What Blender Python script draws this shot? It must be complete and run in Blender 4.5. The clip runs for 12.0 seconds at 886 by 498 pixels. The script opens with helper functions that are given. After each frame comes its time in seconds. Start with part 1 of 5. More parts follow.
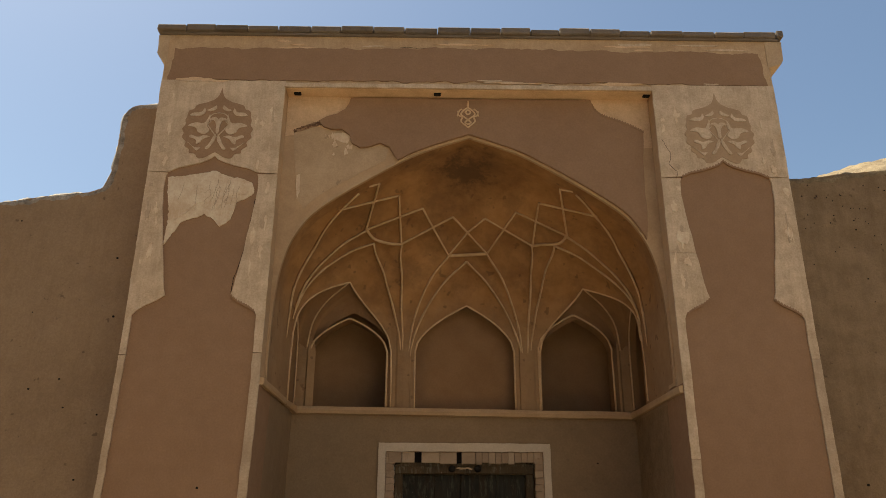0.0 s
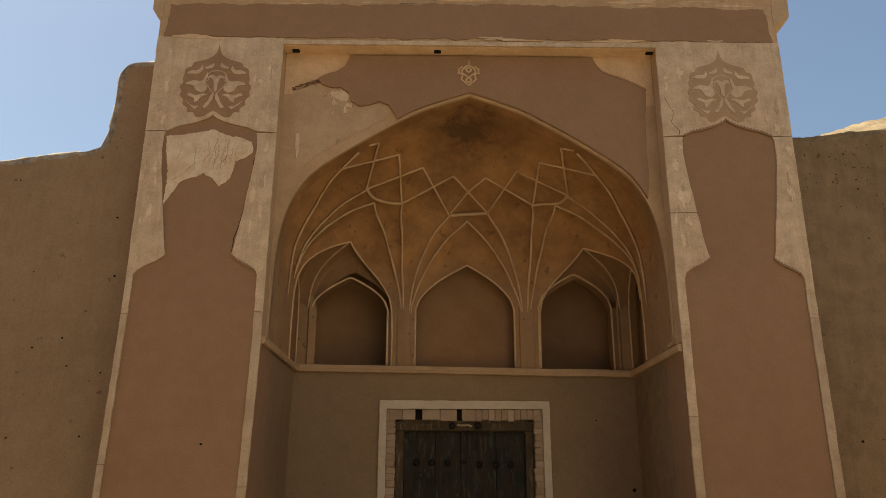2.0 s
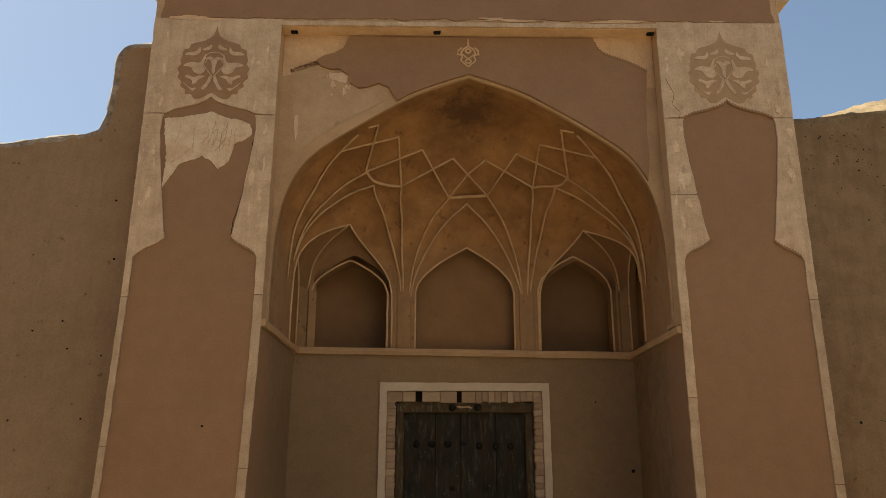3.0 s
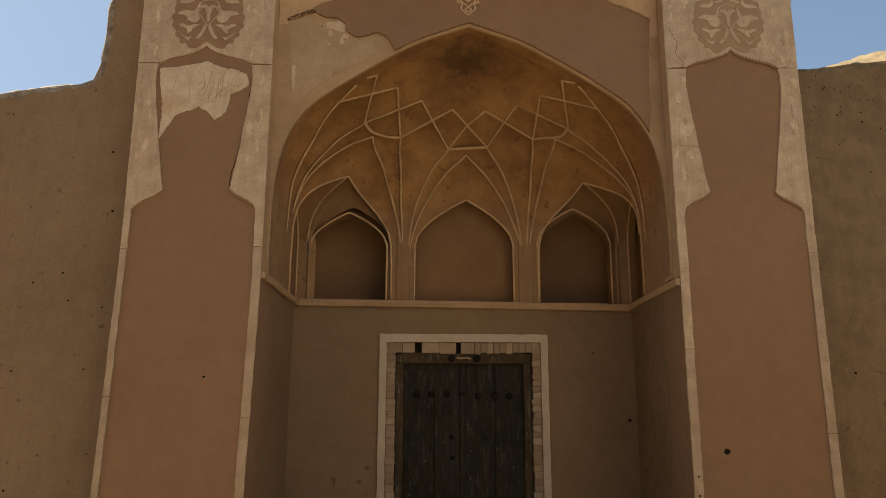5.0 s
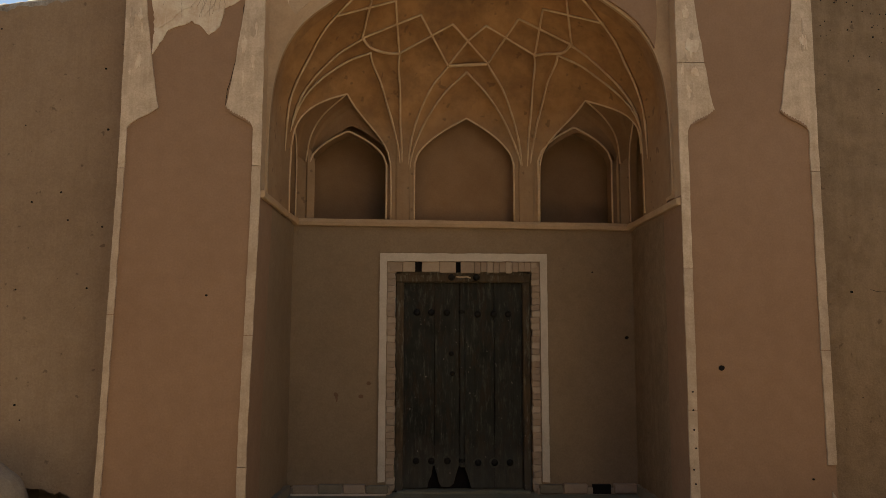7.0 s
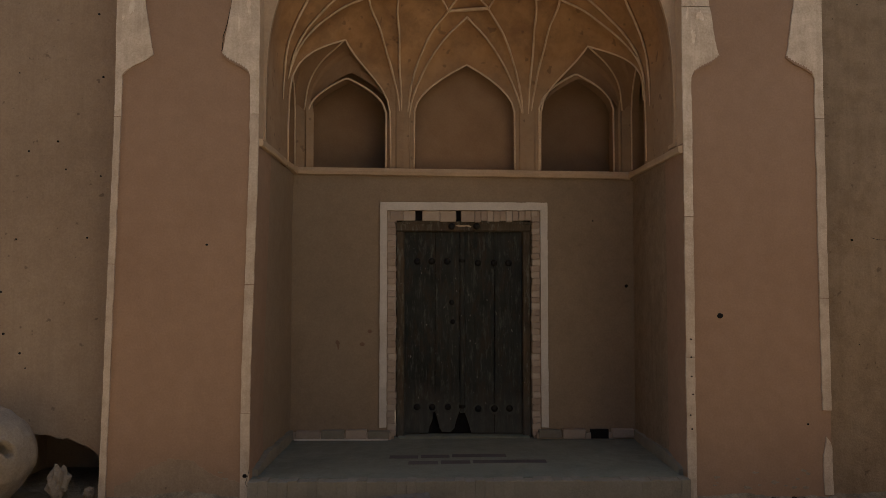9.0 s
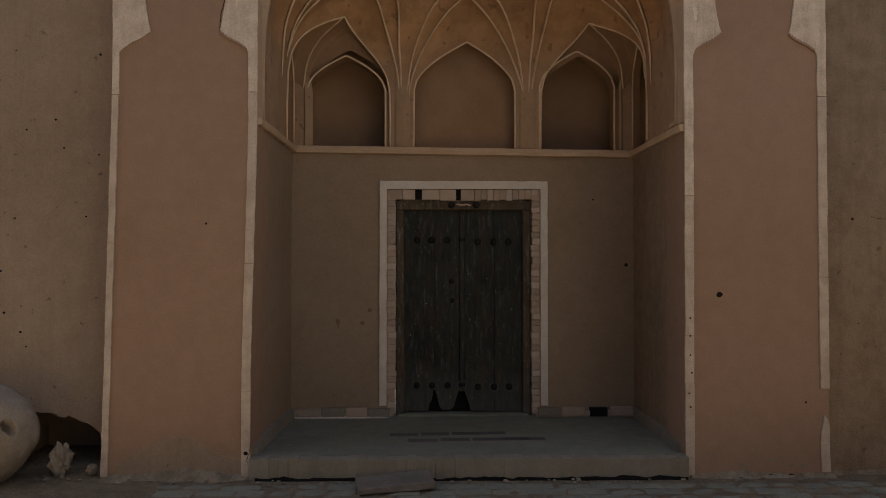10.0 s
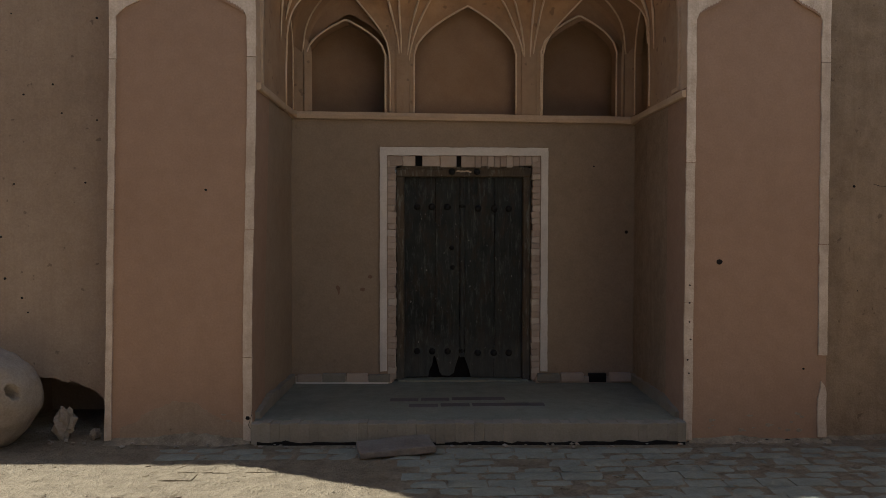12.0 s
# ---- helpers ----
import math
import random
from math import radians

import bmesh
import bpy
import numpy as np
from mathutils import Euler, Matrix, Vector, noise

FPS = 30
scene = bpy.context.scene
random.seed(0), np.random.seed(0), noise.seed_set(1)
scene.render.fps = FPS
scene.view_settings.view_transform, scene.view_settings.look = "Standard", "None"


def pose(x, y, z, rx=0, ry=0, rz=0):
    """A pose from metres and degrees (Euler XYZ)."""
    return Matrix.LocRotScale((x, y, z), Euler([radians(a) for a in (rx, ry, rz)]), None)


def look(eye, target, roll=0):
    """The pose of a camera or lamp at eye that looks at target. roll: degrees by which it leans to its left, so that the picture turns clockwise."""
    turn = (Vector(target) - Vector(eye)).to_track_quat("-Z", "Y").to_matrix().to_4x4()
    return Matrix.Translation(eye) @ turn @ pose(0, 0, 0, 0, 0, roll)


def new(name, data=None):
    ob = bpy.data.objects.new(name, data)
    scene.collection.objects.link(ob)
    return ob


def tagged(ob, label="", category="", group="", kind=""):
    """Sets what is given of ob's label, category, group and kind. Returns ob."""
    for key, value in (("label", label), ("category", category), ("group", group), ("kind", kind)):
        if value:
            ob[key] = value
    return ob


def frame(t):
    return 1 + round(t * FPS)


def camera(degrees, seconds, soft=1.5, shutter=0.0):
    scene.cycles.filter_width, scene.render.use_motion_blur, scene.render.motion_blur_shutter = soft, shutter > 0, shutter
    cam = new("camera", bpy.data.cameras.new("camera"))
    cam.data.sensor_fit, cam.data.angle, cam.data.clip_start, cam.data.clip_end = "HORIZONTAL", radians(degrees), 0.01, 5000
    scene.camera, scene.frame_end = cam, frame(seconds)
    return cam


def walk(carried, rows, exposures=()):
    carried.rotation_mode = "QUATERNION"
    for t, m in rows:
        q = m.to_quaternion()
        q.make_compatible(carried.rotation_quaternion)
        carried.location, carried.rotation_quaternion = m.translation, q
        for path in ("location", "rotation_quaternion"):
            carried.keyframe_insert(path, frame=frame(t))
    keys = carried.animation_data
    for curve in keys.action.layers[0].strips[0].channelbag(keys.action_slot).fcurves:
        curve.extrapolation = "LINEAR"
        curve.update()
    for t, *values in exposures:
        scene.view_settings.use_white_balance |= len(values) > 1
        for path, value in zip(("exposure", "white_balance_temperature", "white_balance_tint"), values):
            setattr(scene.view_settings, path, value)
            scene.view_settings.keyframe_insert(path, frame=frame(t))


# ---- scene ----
cam = camera(60.7, 12.0, soft=0.6)
PATH = [
    (0, (-0.295, -5.561, 1.567), (-0.269, -3.686, 2.264), 0.2),
    (0.5, (-0.294, -5.558, 1.567), (-0.268, -3.672, 2.233), 0.2),
    (1, (-0.294, -5.557, 1.567), (-0.268, -3.665, 2.214), 0.2),
    (1.5, (-0.295, -5.557, 1.57), (-0.268, -3.656, 2.191), 0.1),
    (2, (-0.292, -5.556, 1.568), (-0.267, -3.646, 2.164), 0.2),
    (2.5, (-0.293, -5.553, 1.567), (-0.267, -3.639, 2.145), 0.2),
    (3, (-0.292, -5.549, 1.568), (-0.266, -3.627, 2.12), 0.1),
    (3.2, (-0.292, -5.55, 1.568), (-0.265, -3.623, 2.102), 0.2),
    (5, (-0.294, -5.541, 1.569), (-0.265, -3.588, 1.999), 0.1),
    (5.5, (-0.293, -5.538, 1.57), (-0.265, -3.576, 1.956), 0.1),
    (6, (-0.293, -5.537, 1.571), (-0.265, -3.564, 1.898), 0.1),
    (6.5, (-0.292, -5.535, 1.573), (-0.263, -3.552, 1.836), 0.0),
    (7, (-0.294, -5.53, 1.569), (-0.264, -3.543, 1.79), 0.1),
    (9, (-0.292, -5.524, 1.571), (-0.263, -3.526, 1.657), 0.0),
    (9.5, (-0.289, -5.519, 1.57), (-0.261, -3.52, 1.621), 0.0),
    (10, (-0.29, -5.518, 1.572), (-0.261, -3.518, 1.602), 0.0),
    (10.5, (-0.291, -5.519, 1.572), (-0.262, -3.519, 1.576), 0.0),
    (11, (-0.292, -5.515, 1.571), (-0.263, -3.515, 1.551), 0.0),
    (11.5, (-0.292, -5.513, 1.571), (-0.263, -3.513, 1.534), 0.0),
    (12, (-0.292, -5.515, 1.573), (-0.263, -3.516, 1.515), 0.1),
]
walk(cam, [(t, look(eye, target, roll)) for t, eye, target, roll in PATH],
     exposures=[(0.0, 1.12, 6500, 3), (0.5, 1.14, 6850, 4), (3.0, 1.14, 6750, 4), (5.5, 1.11, 6720, 4), (7.0, 1.07, 6330, 4), (9.5, 1.03, 5380, 5), (12.0, 0.97, 4960, 4)])

# ---- world and sun ----
# high sun from the left, a little behind the gateway: its front lies in shade
SUN_ELEV, SUN_FROM = radians(65.5), Vector((-0.894, 0.447, 0)).normalized()
world = bpy.data.worlds.new("sky")
scene.world = world
world.use_nodes = True
wn = world.node_tree.nodes
sky = wn.new("ShaderNodeTexSky")
sky.sky_type = "NISHITA"
sky.sun_disc = False
sky.sun_elevation = SUN_ELEV
sky.sun_rotation = math.atan2(SUN_FROM.x, SUN_FROM.y)
sky.air_density, sky.dust_density, sky.ozone_density = 1.0, 1.7, 0.2
wn["Background"].inputs["Strength"].default_value = 0.066
world.node_tree.links.new(sky.outputs["Color"], wn["Background"].inputs["Color"])
sun = new("sun", bpy.data.lights.new("sun", "SUN"))
sun.data.energy, sun.data.angle, sun.data.color = 5.0, radians(0.53), (1.0, 0.89, 0.72)
down = -(SUN_FROM * math.cos(SUN_ELEV) + Vector((0, 0, math.sin(SUN_ELEV))))
sun.matrix_world = look((-8, 4, 14), Vector((-8, 4, 14)) + down)


# ---- materials ----
def lin(r, g, b):
    return (r, g, b, 1.0)


def base(name, rough=0.9):
    m = bpy.data.materials.new(name)
    m.use_nodes = True
    nt = m.node_tree
    b = nt.nodes["Principled BSDF"]
    b.inputs["Roughness"].default_value = rough
    b.inputs["Specular IOR Level"].default_value = 0.25
    geo = nt.nodes.new("ShaderNodeNewGeometry")
    return m, nt, b, geo


def noise_node(nt, vec, scale, detail=6.0, rough=0.55, stretch=None):
    n = nt.nodes.new("ShaderNodeTexNoise")
    n.inputs["Scale"].default_value = scale
    n.inputs["Detail"].default_value = detail
    n.inputs["Roughness"].default_value = rough
    if stretch:
        mp = nt.nodes.new("ShaderNodeMapping")
        mp.inputs["Scale"].default_value = stretch
        nt.links.new(vec, mp.inputs["Vector"])
        vec = mp.outputs["Vector"]
    nt.links.new(vec, n.inputs["Vector"])
    return n.outputs["Fac"]


def ramp(nt, fac, stops):
    r = nt.nodes.new("ShaderNodeValToRGB")
    els = r.color_ramp.elements
    while len(els) < len(stops):
        els.new(0.5)
    for e, (p, c) in zip(els, stops):
        e.position, e.color = p, c
    nt.links.new(fac, r.inputs["Fac"])
    return r.outputs["Color"]


def mixc(nt, fac, a, b, mode="MIX"):
    n = nt.nodes.new("ShaderNodeMix")
    n.data_type, n.blend_type = "RGBA", mode
    for sock, v in ((n.inputs["Factor"], fac), (n.inputs["A"], a), (n.inputs["B"], b)):
        if isinstance(v, (float, int)):
            sock.default_value = v
        elif isinstance(v, tuple):
            sock.default_value = v
        else:
            nt.links.new(v, sock)
    return n.outputs["Result"]


def bumped(nt, b, height, strength, dist):
    n = nt.nodes.new("ShaderNodeBump")
    n.inputs["Strength"].default_value = strength
    n.inputs["Distance"].default_value = dist
    nt.links.new(height, n.inputs["Height"])
    nt.links.new(n.outputs["Normal"], b.inputs["Normal"])


def addv(nt, a, b, op="ADD", k=None):
    n = nt.nodes.new("ShaderNodeMath")
    n.operation = op
    nt.links.new(a, n.inputs[0])
    if b is not None:
        nt.links.new(b, n.inputs[1])
    if k is not None:
        n.inputs[1].default_value = k
    return n.outputs[0]


def plaster(name, col, dark, light, patch=1.1, mottle=0.35, streak=0.0, flecks=0.0, rough=0.92, relief=0.35, per_piece=0.0):
    """Earth plaster: broad tone patches, fine grain, optional rain streaks and straw flecks."""
    m, nt, b, geo = base(name, rough)
    pos = geo.outputs["Position"]
    big = noise_node(nt, pos, patch, 5, 0.6)
    mid = noise_node(nt, pos, 7.0, 6, 0.65)
    fine = noise_node(nt, pos, 70.0, 4, 0.6)
    c = ramp(nt, big, [(0.32, dark), (0.5, col), (0.68, light)])
    c = mixc(nt, mottle, c, ramp(nt, mid, [(0.38, dark), (0.62, light)]))
    c = mixc(nt, 0.3, c, ramp(nt, fine, [(0.36, dark), (0.64, light)]))
    blot = noise_node(nt, pos, 3.6, 8, 0.72)
    c = mixc(nt, addv(nt, ramp(nt, blot, [(0.50, lin(0, 0, 0)), (0.66, lin(1, 1, 1))]), None, "MULTIPLY", 0.9 * mottle), c, dark)
    if streak:
        st = noise_node(nt, pos, 3.0, 5, 0.6, (6.0, 6.0, 0.35))
        c = mixc(nt, addv(nt, ramp(nt, st, [(0.5, lin(0, 0, 0)), (0.68, lin(1, 1, 1))]), None, "MULTIPLY", streak), c, dark)
        st2 = noise_node(nt, pos, 5.0, 6, 0.7, (5.0, 5.0, 0.6))
        c = mixc(nt, addv(nt, ramp(nt, st2, [(0.53, lin(0, 0, 0)), (0.64, lin(1, 1, 1))]), None, "MULTIPLY", 0.7 * streak), c, light)
    if flecks:
        fl = noise_node(nt, pos, 45.0, 2, 0.5, (1.0, 1.0, 2.2))
        c = mixc(nt, addv(nt, ramp(nt, fl, [(0.66, lin(0, 0, 0)), (0.74, lin(1, 1, 1))]), None, "MULTIPLY", flecks), c, light)
        pit = noise_node(nt, pos, 16.0, 2, 0.5)
        c = mixc(nt, addv(nt, ramp(nt, pit, [(0.71, lin(0, 0, 0)), (0.75, lin(1, 1, 1))]), None, "MULTIPLY", flecks), c, lin(0.05, 0.03, 0.02))
    if per_piece:
        oi = nt.nodes.new("ShaderNodeObjectInfo")
        c = mixc(nt, per_piece, c, ramp(nt, oi.outputs["Random"], [(0.0, dark), (0.5, col), (1.0, light)]))
    nt.links.new(c, b.inputs["Base Color"])
    h = addv(nt, addv(nt, mid, None, "MULTIPLY", 1.5), addv(nt, fine, None, "MULTIPLY", 0.4))
    bumped(nt, b, h, relief, 0.012)
    return m


MUD = plaster("earth_plaster", lin(0.272, 0.188, 0.113), lin(0.221, 0.151, 0.090), lin(0.324, 0.227, 0.139), flecks=0.12)
NICHE = plaster("niche_plaster", lin(0.275, 0.160, 0.082), lin(0.235, 0.135, 0.068), lin(0.315, 0.188, 0.100), patch=2.0, relief=0.2)
WALLMUD = plaster("straw_mud", lin(0.286, 0.197, 0.123), lin(0.224, 0.151, 0.093), lin(0.355, 0.255, 0.162), patch=0.8, flecks=0.45, streak=0.25, relief=0.6)
OLD_SHADE_MUD = plaster("old_straw_shade_mud", lin(0.245, 0.166, 0.096), lin(0.176, 0.117, 0.066), lin(0.325, 0.230, 0.140), patch=1.1, mottle=0.5, flecks=0.4, streak=0.3, relief=0.9)
RED = plaster("red_earth_plaster", lin(0.308, 0.189, 0.113), lin(0.259, 0.155, 0.091), lin(0.352, 0.220, 0.135), patch=0.9, mottle=0.42, relief=0.22)
LIGHT = plaster("pale_plaster", lin(0.610, 0.462, 0.320), lin(0.420, 0.305, 0.200), lin(0.740, 0.595, 0.440), patch=2.5, mottle=0.65, streak=0.35, relief=0.7)
SPAN = plaster("spandrel_plaster", lin(0.480, 0.328, 0.194), lin(0.395, 0.264, 0.154), lin(0.555, 0.390, 0.238), patch=2.0, relief=0.3)
RIM = plaster("pale_edge_plaster", lin(0.660, 0.460, 0.282), lin(0.520, 0.350, 0.208), lin(0.770, 0.565, 0.370), patch=4.0, mottle=0.5, relief=0.4)
RIB = plaster("rib_plaster", lin(0.62, 0.430, 0.255), lin(0.45, 0.295, 0.165), lin(0.74, 0.545, 0.350), patch=3.0, mottle=0.6, relief=0.4)
STRIP = plaster("pale_strip_plaster", lin(0.500, 0.378, 0.262), lin(0.375, 0.275, 0.185), lin(0.610, 0.480, 0.350), patch=3.0, mottle=0.6, streak=0.3, relief=0.6)
BOUNCE_PALE = plaster("bounce_block_pale", lin(0.58, 0.535, 0.46), lin(0.48, 0.44, 0.37), lin(0.66, 0.62, 0.55), patch=0.7)
GYPSUM = plaster("worn_gypsum", lin(0.743, 0.585, 0.427), lin(0.585, 0.416, 0.27), lin(0.8, 0.71, 0.552), patch=5.0, mottle=0.7, streak=0.5, relief=1.0)
GREYP = plaster("old_grey_plaster", lin(0.490, 0.352, 0.220), lin(0.395, 0.278, 0.172), lin(0.590, 0.438, 0.288), patch=3.0, flecks=0.3)
GREYRIM = plaster("weathered_wall_top", lin(0.27, 0.235, 0.195), lin(0.13, 0.11, 0.09), lin(0.44, 0.395, 0.34), patch=6.0, mottle=0.8, relief=1.0)
FRAMEP = plaster("door_frame_gypsum", lin(0.606, 0.508, 0.4), lin(0.488, 0.4, 0.302), lin(0.684, 0.586, 0.468), patch=3.0, relief=0.3)
BRICK = plaster("old_brick", lin(0.40, 0.29, 0.20), lin(0.27, 0.19, 0.13), lin(0.52, 0.41, 0.30), patch=9.0, relief=0.7, per_piece=0.6)
REDBRICK = plaster("step_brick", lin(0.235, 0.192, 0.132), lin(0.175, 0.140, 0.096), lin(0.30, 0.248, 0.175), patch=3.0, mottle=0.5, relief=0.7, per_piece=0.3)
STONE = plaster("paving_stone", lin(0.205, 0.186, 0.128), lin(0.145, 0.131, 0.090), lin(0.270, 0.246, 0.172), patch=4.0, mottle=0.75, relief=0.9, per_piece=0.22)
DARKBRICK = plaster("dark_floor_brick", lin(0.112, 0.086, 0.068), lin(0.075, 0.056, 0.045), lin(0.15, 0.116, 0.09), patch=6.0, relief=0.5, per_piece=0.5)
STAIN = plaster("damp_stain", lin(0.185, 0.105, 0.060), lin(0.15, 0.082, 0.046), lin(0.22, 0.13, 0.077))
SLAB = plaster("slab_stone", lin(0.165, 0.128, 0.092), lin(0.115, 0.088, 0.063), lin(0.225, 0.178, 0.130), patch=6.0, mottle=0.6, relief=0.9)
MEDAL = plaster("medallion_earth", lin(0.335, 0.212, 0.127), lin(0.28, 0.172, 0.10), lin(0.40, 0.262, 0.162), patch=6.0)
FADEDMEDAL = plaster("faded_medallion", lin(0.415, 0.285, 0.178), lin(0.345, 0.232, 0.142), lin(0.480, 0.336, 0.215), patch=6.0)
FLOORM = plaster("platform_floor", lin(0.195, 0.180, 0.122), lin(0.140, 0.130, 0.088), lin(0.255, 0.236, 0.162), patch=2.0, mottle=0.45, relief=0.5)
BOULDER = plaster("weathered_boulder", lin(0.27, 0.21, 0.145), lin(0.19, 0.145, 0.10), lin(0.35, 0.28, 0.20), patch=4.5, relief=0.9)
STRAW = plaster("straw_roof_mud", lin(0.23, 0.165, 0.095), lin(0.12, 0.085, 0.05), lin(0.33, 0.255, 0.155), patch=5.0, mottle=0.7, flecks=0.9, relief=1.0)
HEADP = plaster("header_plaster", lin(0.505, 0.348, 0.208), lin(0.395, 0.266, 0.156), lin(0.600, 0.432, 0.272), patch=2.2, mottle=0.5, streak=0.3, relief=0.5)
COPING = plaster("coping_tile", lin(0.17, 0.135, 0.105), lin(0.11, 0.088, 0.07), lin(0.24, 0.195, 0.15), patch=5.0, relief=0.7, per_piece=0.5)


def vault_plaster():
    m, nt, b, geo = base("vault_plaster", 0.92)
    pos = geo.outputs["Position"]
    dark, col, light = lin(0.240, 0.123, 0.048), lin(0.360, 0.194, 0.080), lin(0.475, 0.268, 0.116)
    c = ramp(nt, noise_node(nt, pos, 1.8, 5, 0.6), [(0.3, dark), (0.5, col), (0.7, light)])
    mid = noise_node(nt, pos, 8.0, 6, 0.65)
    c = mixc(nt, 0.3, c, ramp(nt, mid, [(0.35, dark), (0.65, light)]))
    dirt = noise_node(nt, pos, 2.6, 7, 0.7)
    c = mixc(nt, addv(nt, ramp(nt, dirt, [(0.48, lin(0, 0, 0)), (0.64, lin(1, 1, 1))]), None, "MULTIPLY", 0.5), c, lin(0.17, 0.095, 0.05))
    # paler, greyer plaster tone low on the legs
    sep = nt.nodes.new("ShaderNodeSeparateXYZ")
    nt.links.new(pos, sep.inputs[0])
    leg = nt.nodes.new("ShaderNodeMapRange")
    leg.inputs["From Min"].default_value, leg.inputs["From Max"].default_value = 3.95, 3.45
    nt.links.new(addv(nt, sep.outputs["Z"], addv(nt, noise_node(nt, pos, 3.0, 5, 0.6), None, "MULTIPLY", 0.6)), leg.inputs["Value"])
    c = mixc(nt, addv(nt, leg.outputs["Result"], None, "MULTIPLY", 0.8), c, mixc(nt, mid, lin(0.27, 0.168, 0.092), lin(0.43, 0.290, 0.172)))
    # old smoke stain under the crown
    d = nt.nodes.new("ShaderNodeVectorMath")
    d.operation = "DISTANCE"
    nt.links.new(pos, d.inputs[0])
    d.inputs[1].default_value = (0.02, 0.55, 4.56)
    edge = addv(nt, d.outputs["Value"], addv(nt, noise_node(nt, pos, 5.5, 7, 0.72), None, "MULTIPLY", 0.75))
    soot = ramp(nt, edge, [(0.50, lin(1, 1, 1)), (0.62, lin(0.5, 0.5, 0.5)), (0.92, lin(0, 0, 0))])
    c = mixc(nt, addv(nt, soot, None, "MULTIPLY", 0.82), c, lin(0.075, 0.043, 0.024))
    # scattered damp spots
    sp = ramp(nt, noise_node(nt, pos, 11.0, 2, 0.5), [(0.66, lin(0, 0, 0)), (0.70, lin(1, 1, 1))])
    c = mixc(nt, addv(nt, sp, None, "MULTIPLY", 0.5), c, lin(0.12, 0.07, 0.04))
    nt.links.new(c, b.inputs["Base Color"])
    bumped(nt, b, addv(nt, mid, noise_node(nt, pos, 60.0, 3)), 0.35, 0.01)
    return m


def wood(name, k, warm):
    """Weathered wood; k scales the tone, warm shifts it to brown."""
    def lin(r, g, b_):
        return (r * k * warm, g * k, b_ * k / warm, 1.0) if max(r, g, b_) < 0.2 else (r, g, b_, 1.0)
    m, nt, b, geo = base(name, 0.75)
    pos = geo.outputs["Position"]
    oi = nt.nodes.new("ShaderNodeObjectInfo")
    grain = noise_node(nt, pos, 6.0, 6, 0.7, (7.0, 7.0, 0.5))
    big = noise_node(nt, pos, 3.0, 4, 0.6)
    c = ramp(nt, grain, [(0.3, lin(0.022, 0.022, 0.015)), (0.55, lin(0.048, 0.045, 0.031)), (0.75, lin(0.11, 0.10, 0.07))])
    c = mixc(nt, 0.45, c, ramp(nt, big, [(0.38, lin(0.02, 0.019, 0.014)), (0.62, lin(0.085, 0.078, 0.055))]))
    c = mixc(nt, 0.3, c, ramp(nt, oi.outputs["Random"], [(0.0, lin(0.022, 0.019, 0.014)), (1.0, lin(0.055, 0.045, 0.033))]))
    rust = ramp(nt, noise_node(nt, pos, 5.0, 6, 0.7, (2.0, 2.0, 0.7)), [(0.48, lin(0, 0, 0)), (0.60, (1, 1, 1, 1))])
    c = mixc(nt, addv(nt, rust, None, "MULTIPLY", 0.55), c, (0.085 * k, 0.050 * k, 0.026 * k, 1.0))
    worn = ramp(nt, noise_node(nt, pos, 9.0, 8, 0.8, (2.5, 2.5, 0.5)), [(0.525, lin(0, 0, 0)), (0.64, (1, 1, 1, 1))])
    c = mixc(nt, addv(nt, worn, None, "MULTIPLY", 0.85), c, (0.16 * k, 0.15 * k, 0.11 * k, 1.0))
    fl = ramp(nt, noise_node(nt, pos, 42.0, 2, 0.6, (1.0, 1.0, 0.5)), [(0.71, lin(0, 0, 0)), (0.75, lin(1, 1, 1))])
    c = mixc(nt, addv(nt, fl, None, "MULTIPLY", 0.5), c, lin(0.36, 0.31, 0.25))
    # bleached, splash-worn foot of the planks
    sep = nt.nodes.new("ShaderNodeSeparateXYZ")
    nt.links.new(pos, sep.inputs[0])
    foot = nt.nodes.new("ShaderNodeMapRange")
    foot.inputs["From Min"].default_value, foot.inputs["From Max"].default_value = 0.90, 0.45
    nt.links.new(addv(nt, sep.outputs["Z"], addv(nt, noise_node(nt, pos, 7.0, 5, 0.6), None, "MULTIPLY", 0.5)), foot.inputs["Value"])
    c = mixc(nt, addv(nt, foot.outputs["Result"], None, "MULTIPLY", 0.6), c, mixc(nt, grain, (0.055, 0.049, 0.038, 1.0), (0.125, 0.112, 0.088, 1.0)))
    nt.links.new(c, b.inputs["Base Color"])
    bumped(nt, b, grain, 0.9, 0.012)
    return m


def iron():
    m, nt, b, geo = base("rusted_iron", 0.7)
    n = noise_node(nt, geo.outputs["Position"], 60.0, 4)
    nt.links.new(ramp(nt, n, [(0.3, lin(0.010, 0.009, 0.008)), (0.7, lin(0.032, 0.026, 0.021))]), b.inputs["Base Color"])
    b.inputs["Metallic"].default_value = 0.5
    return m


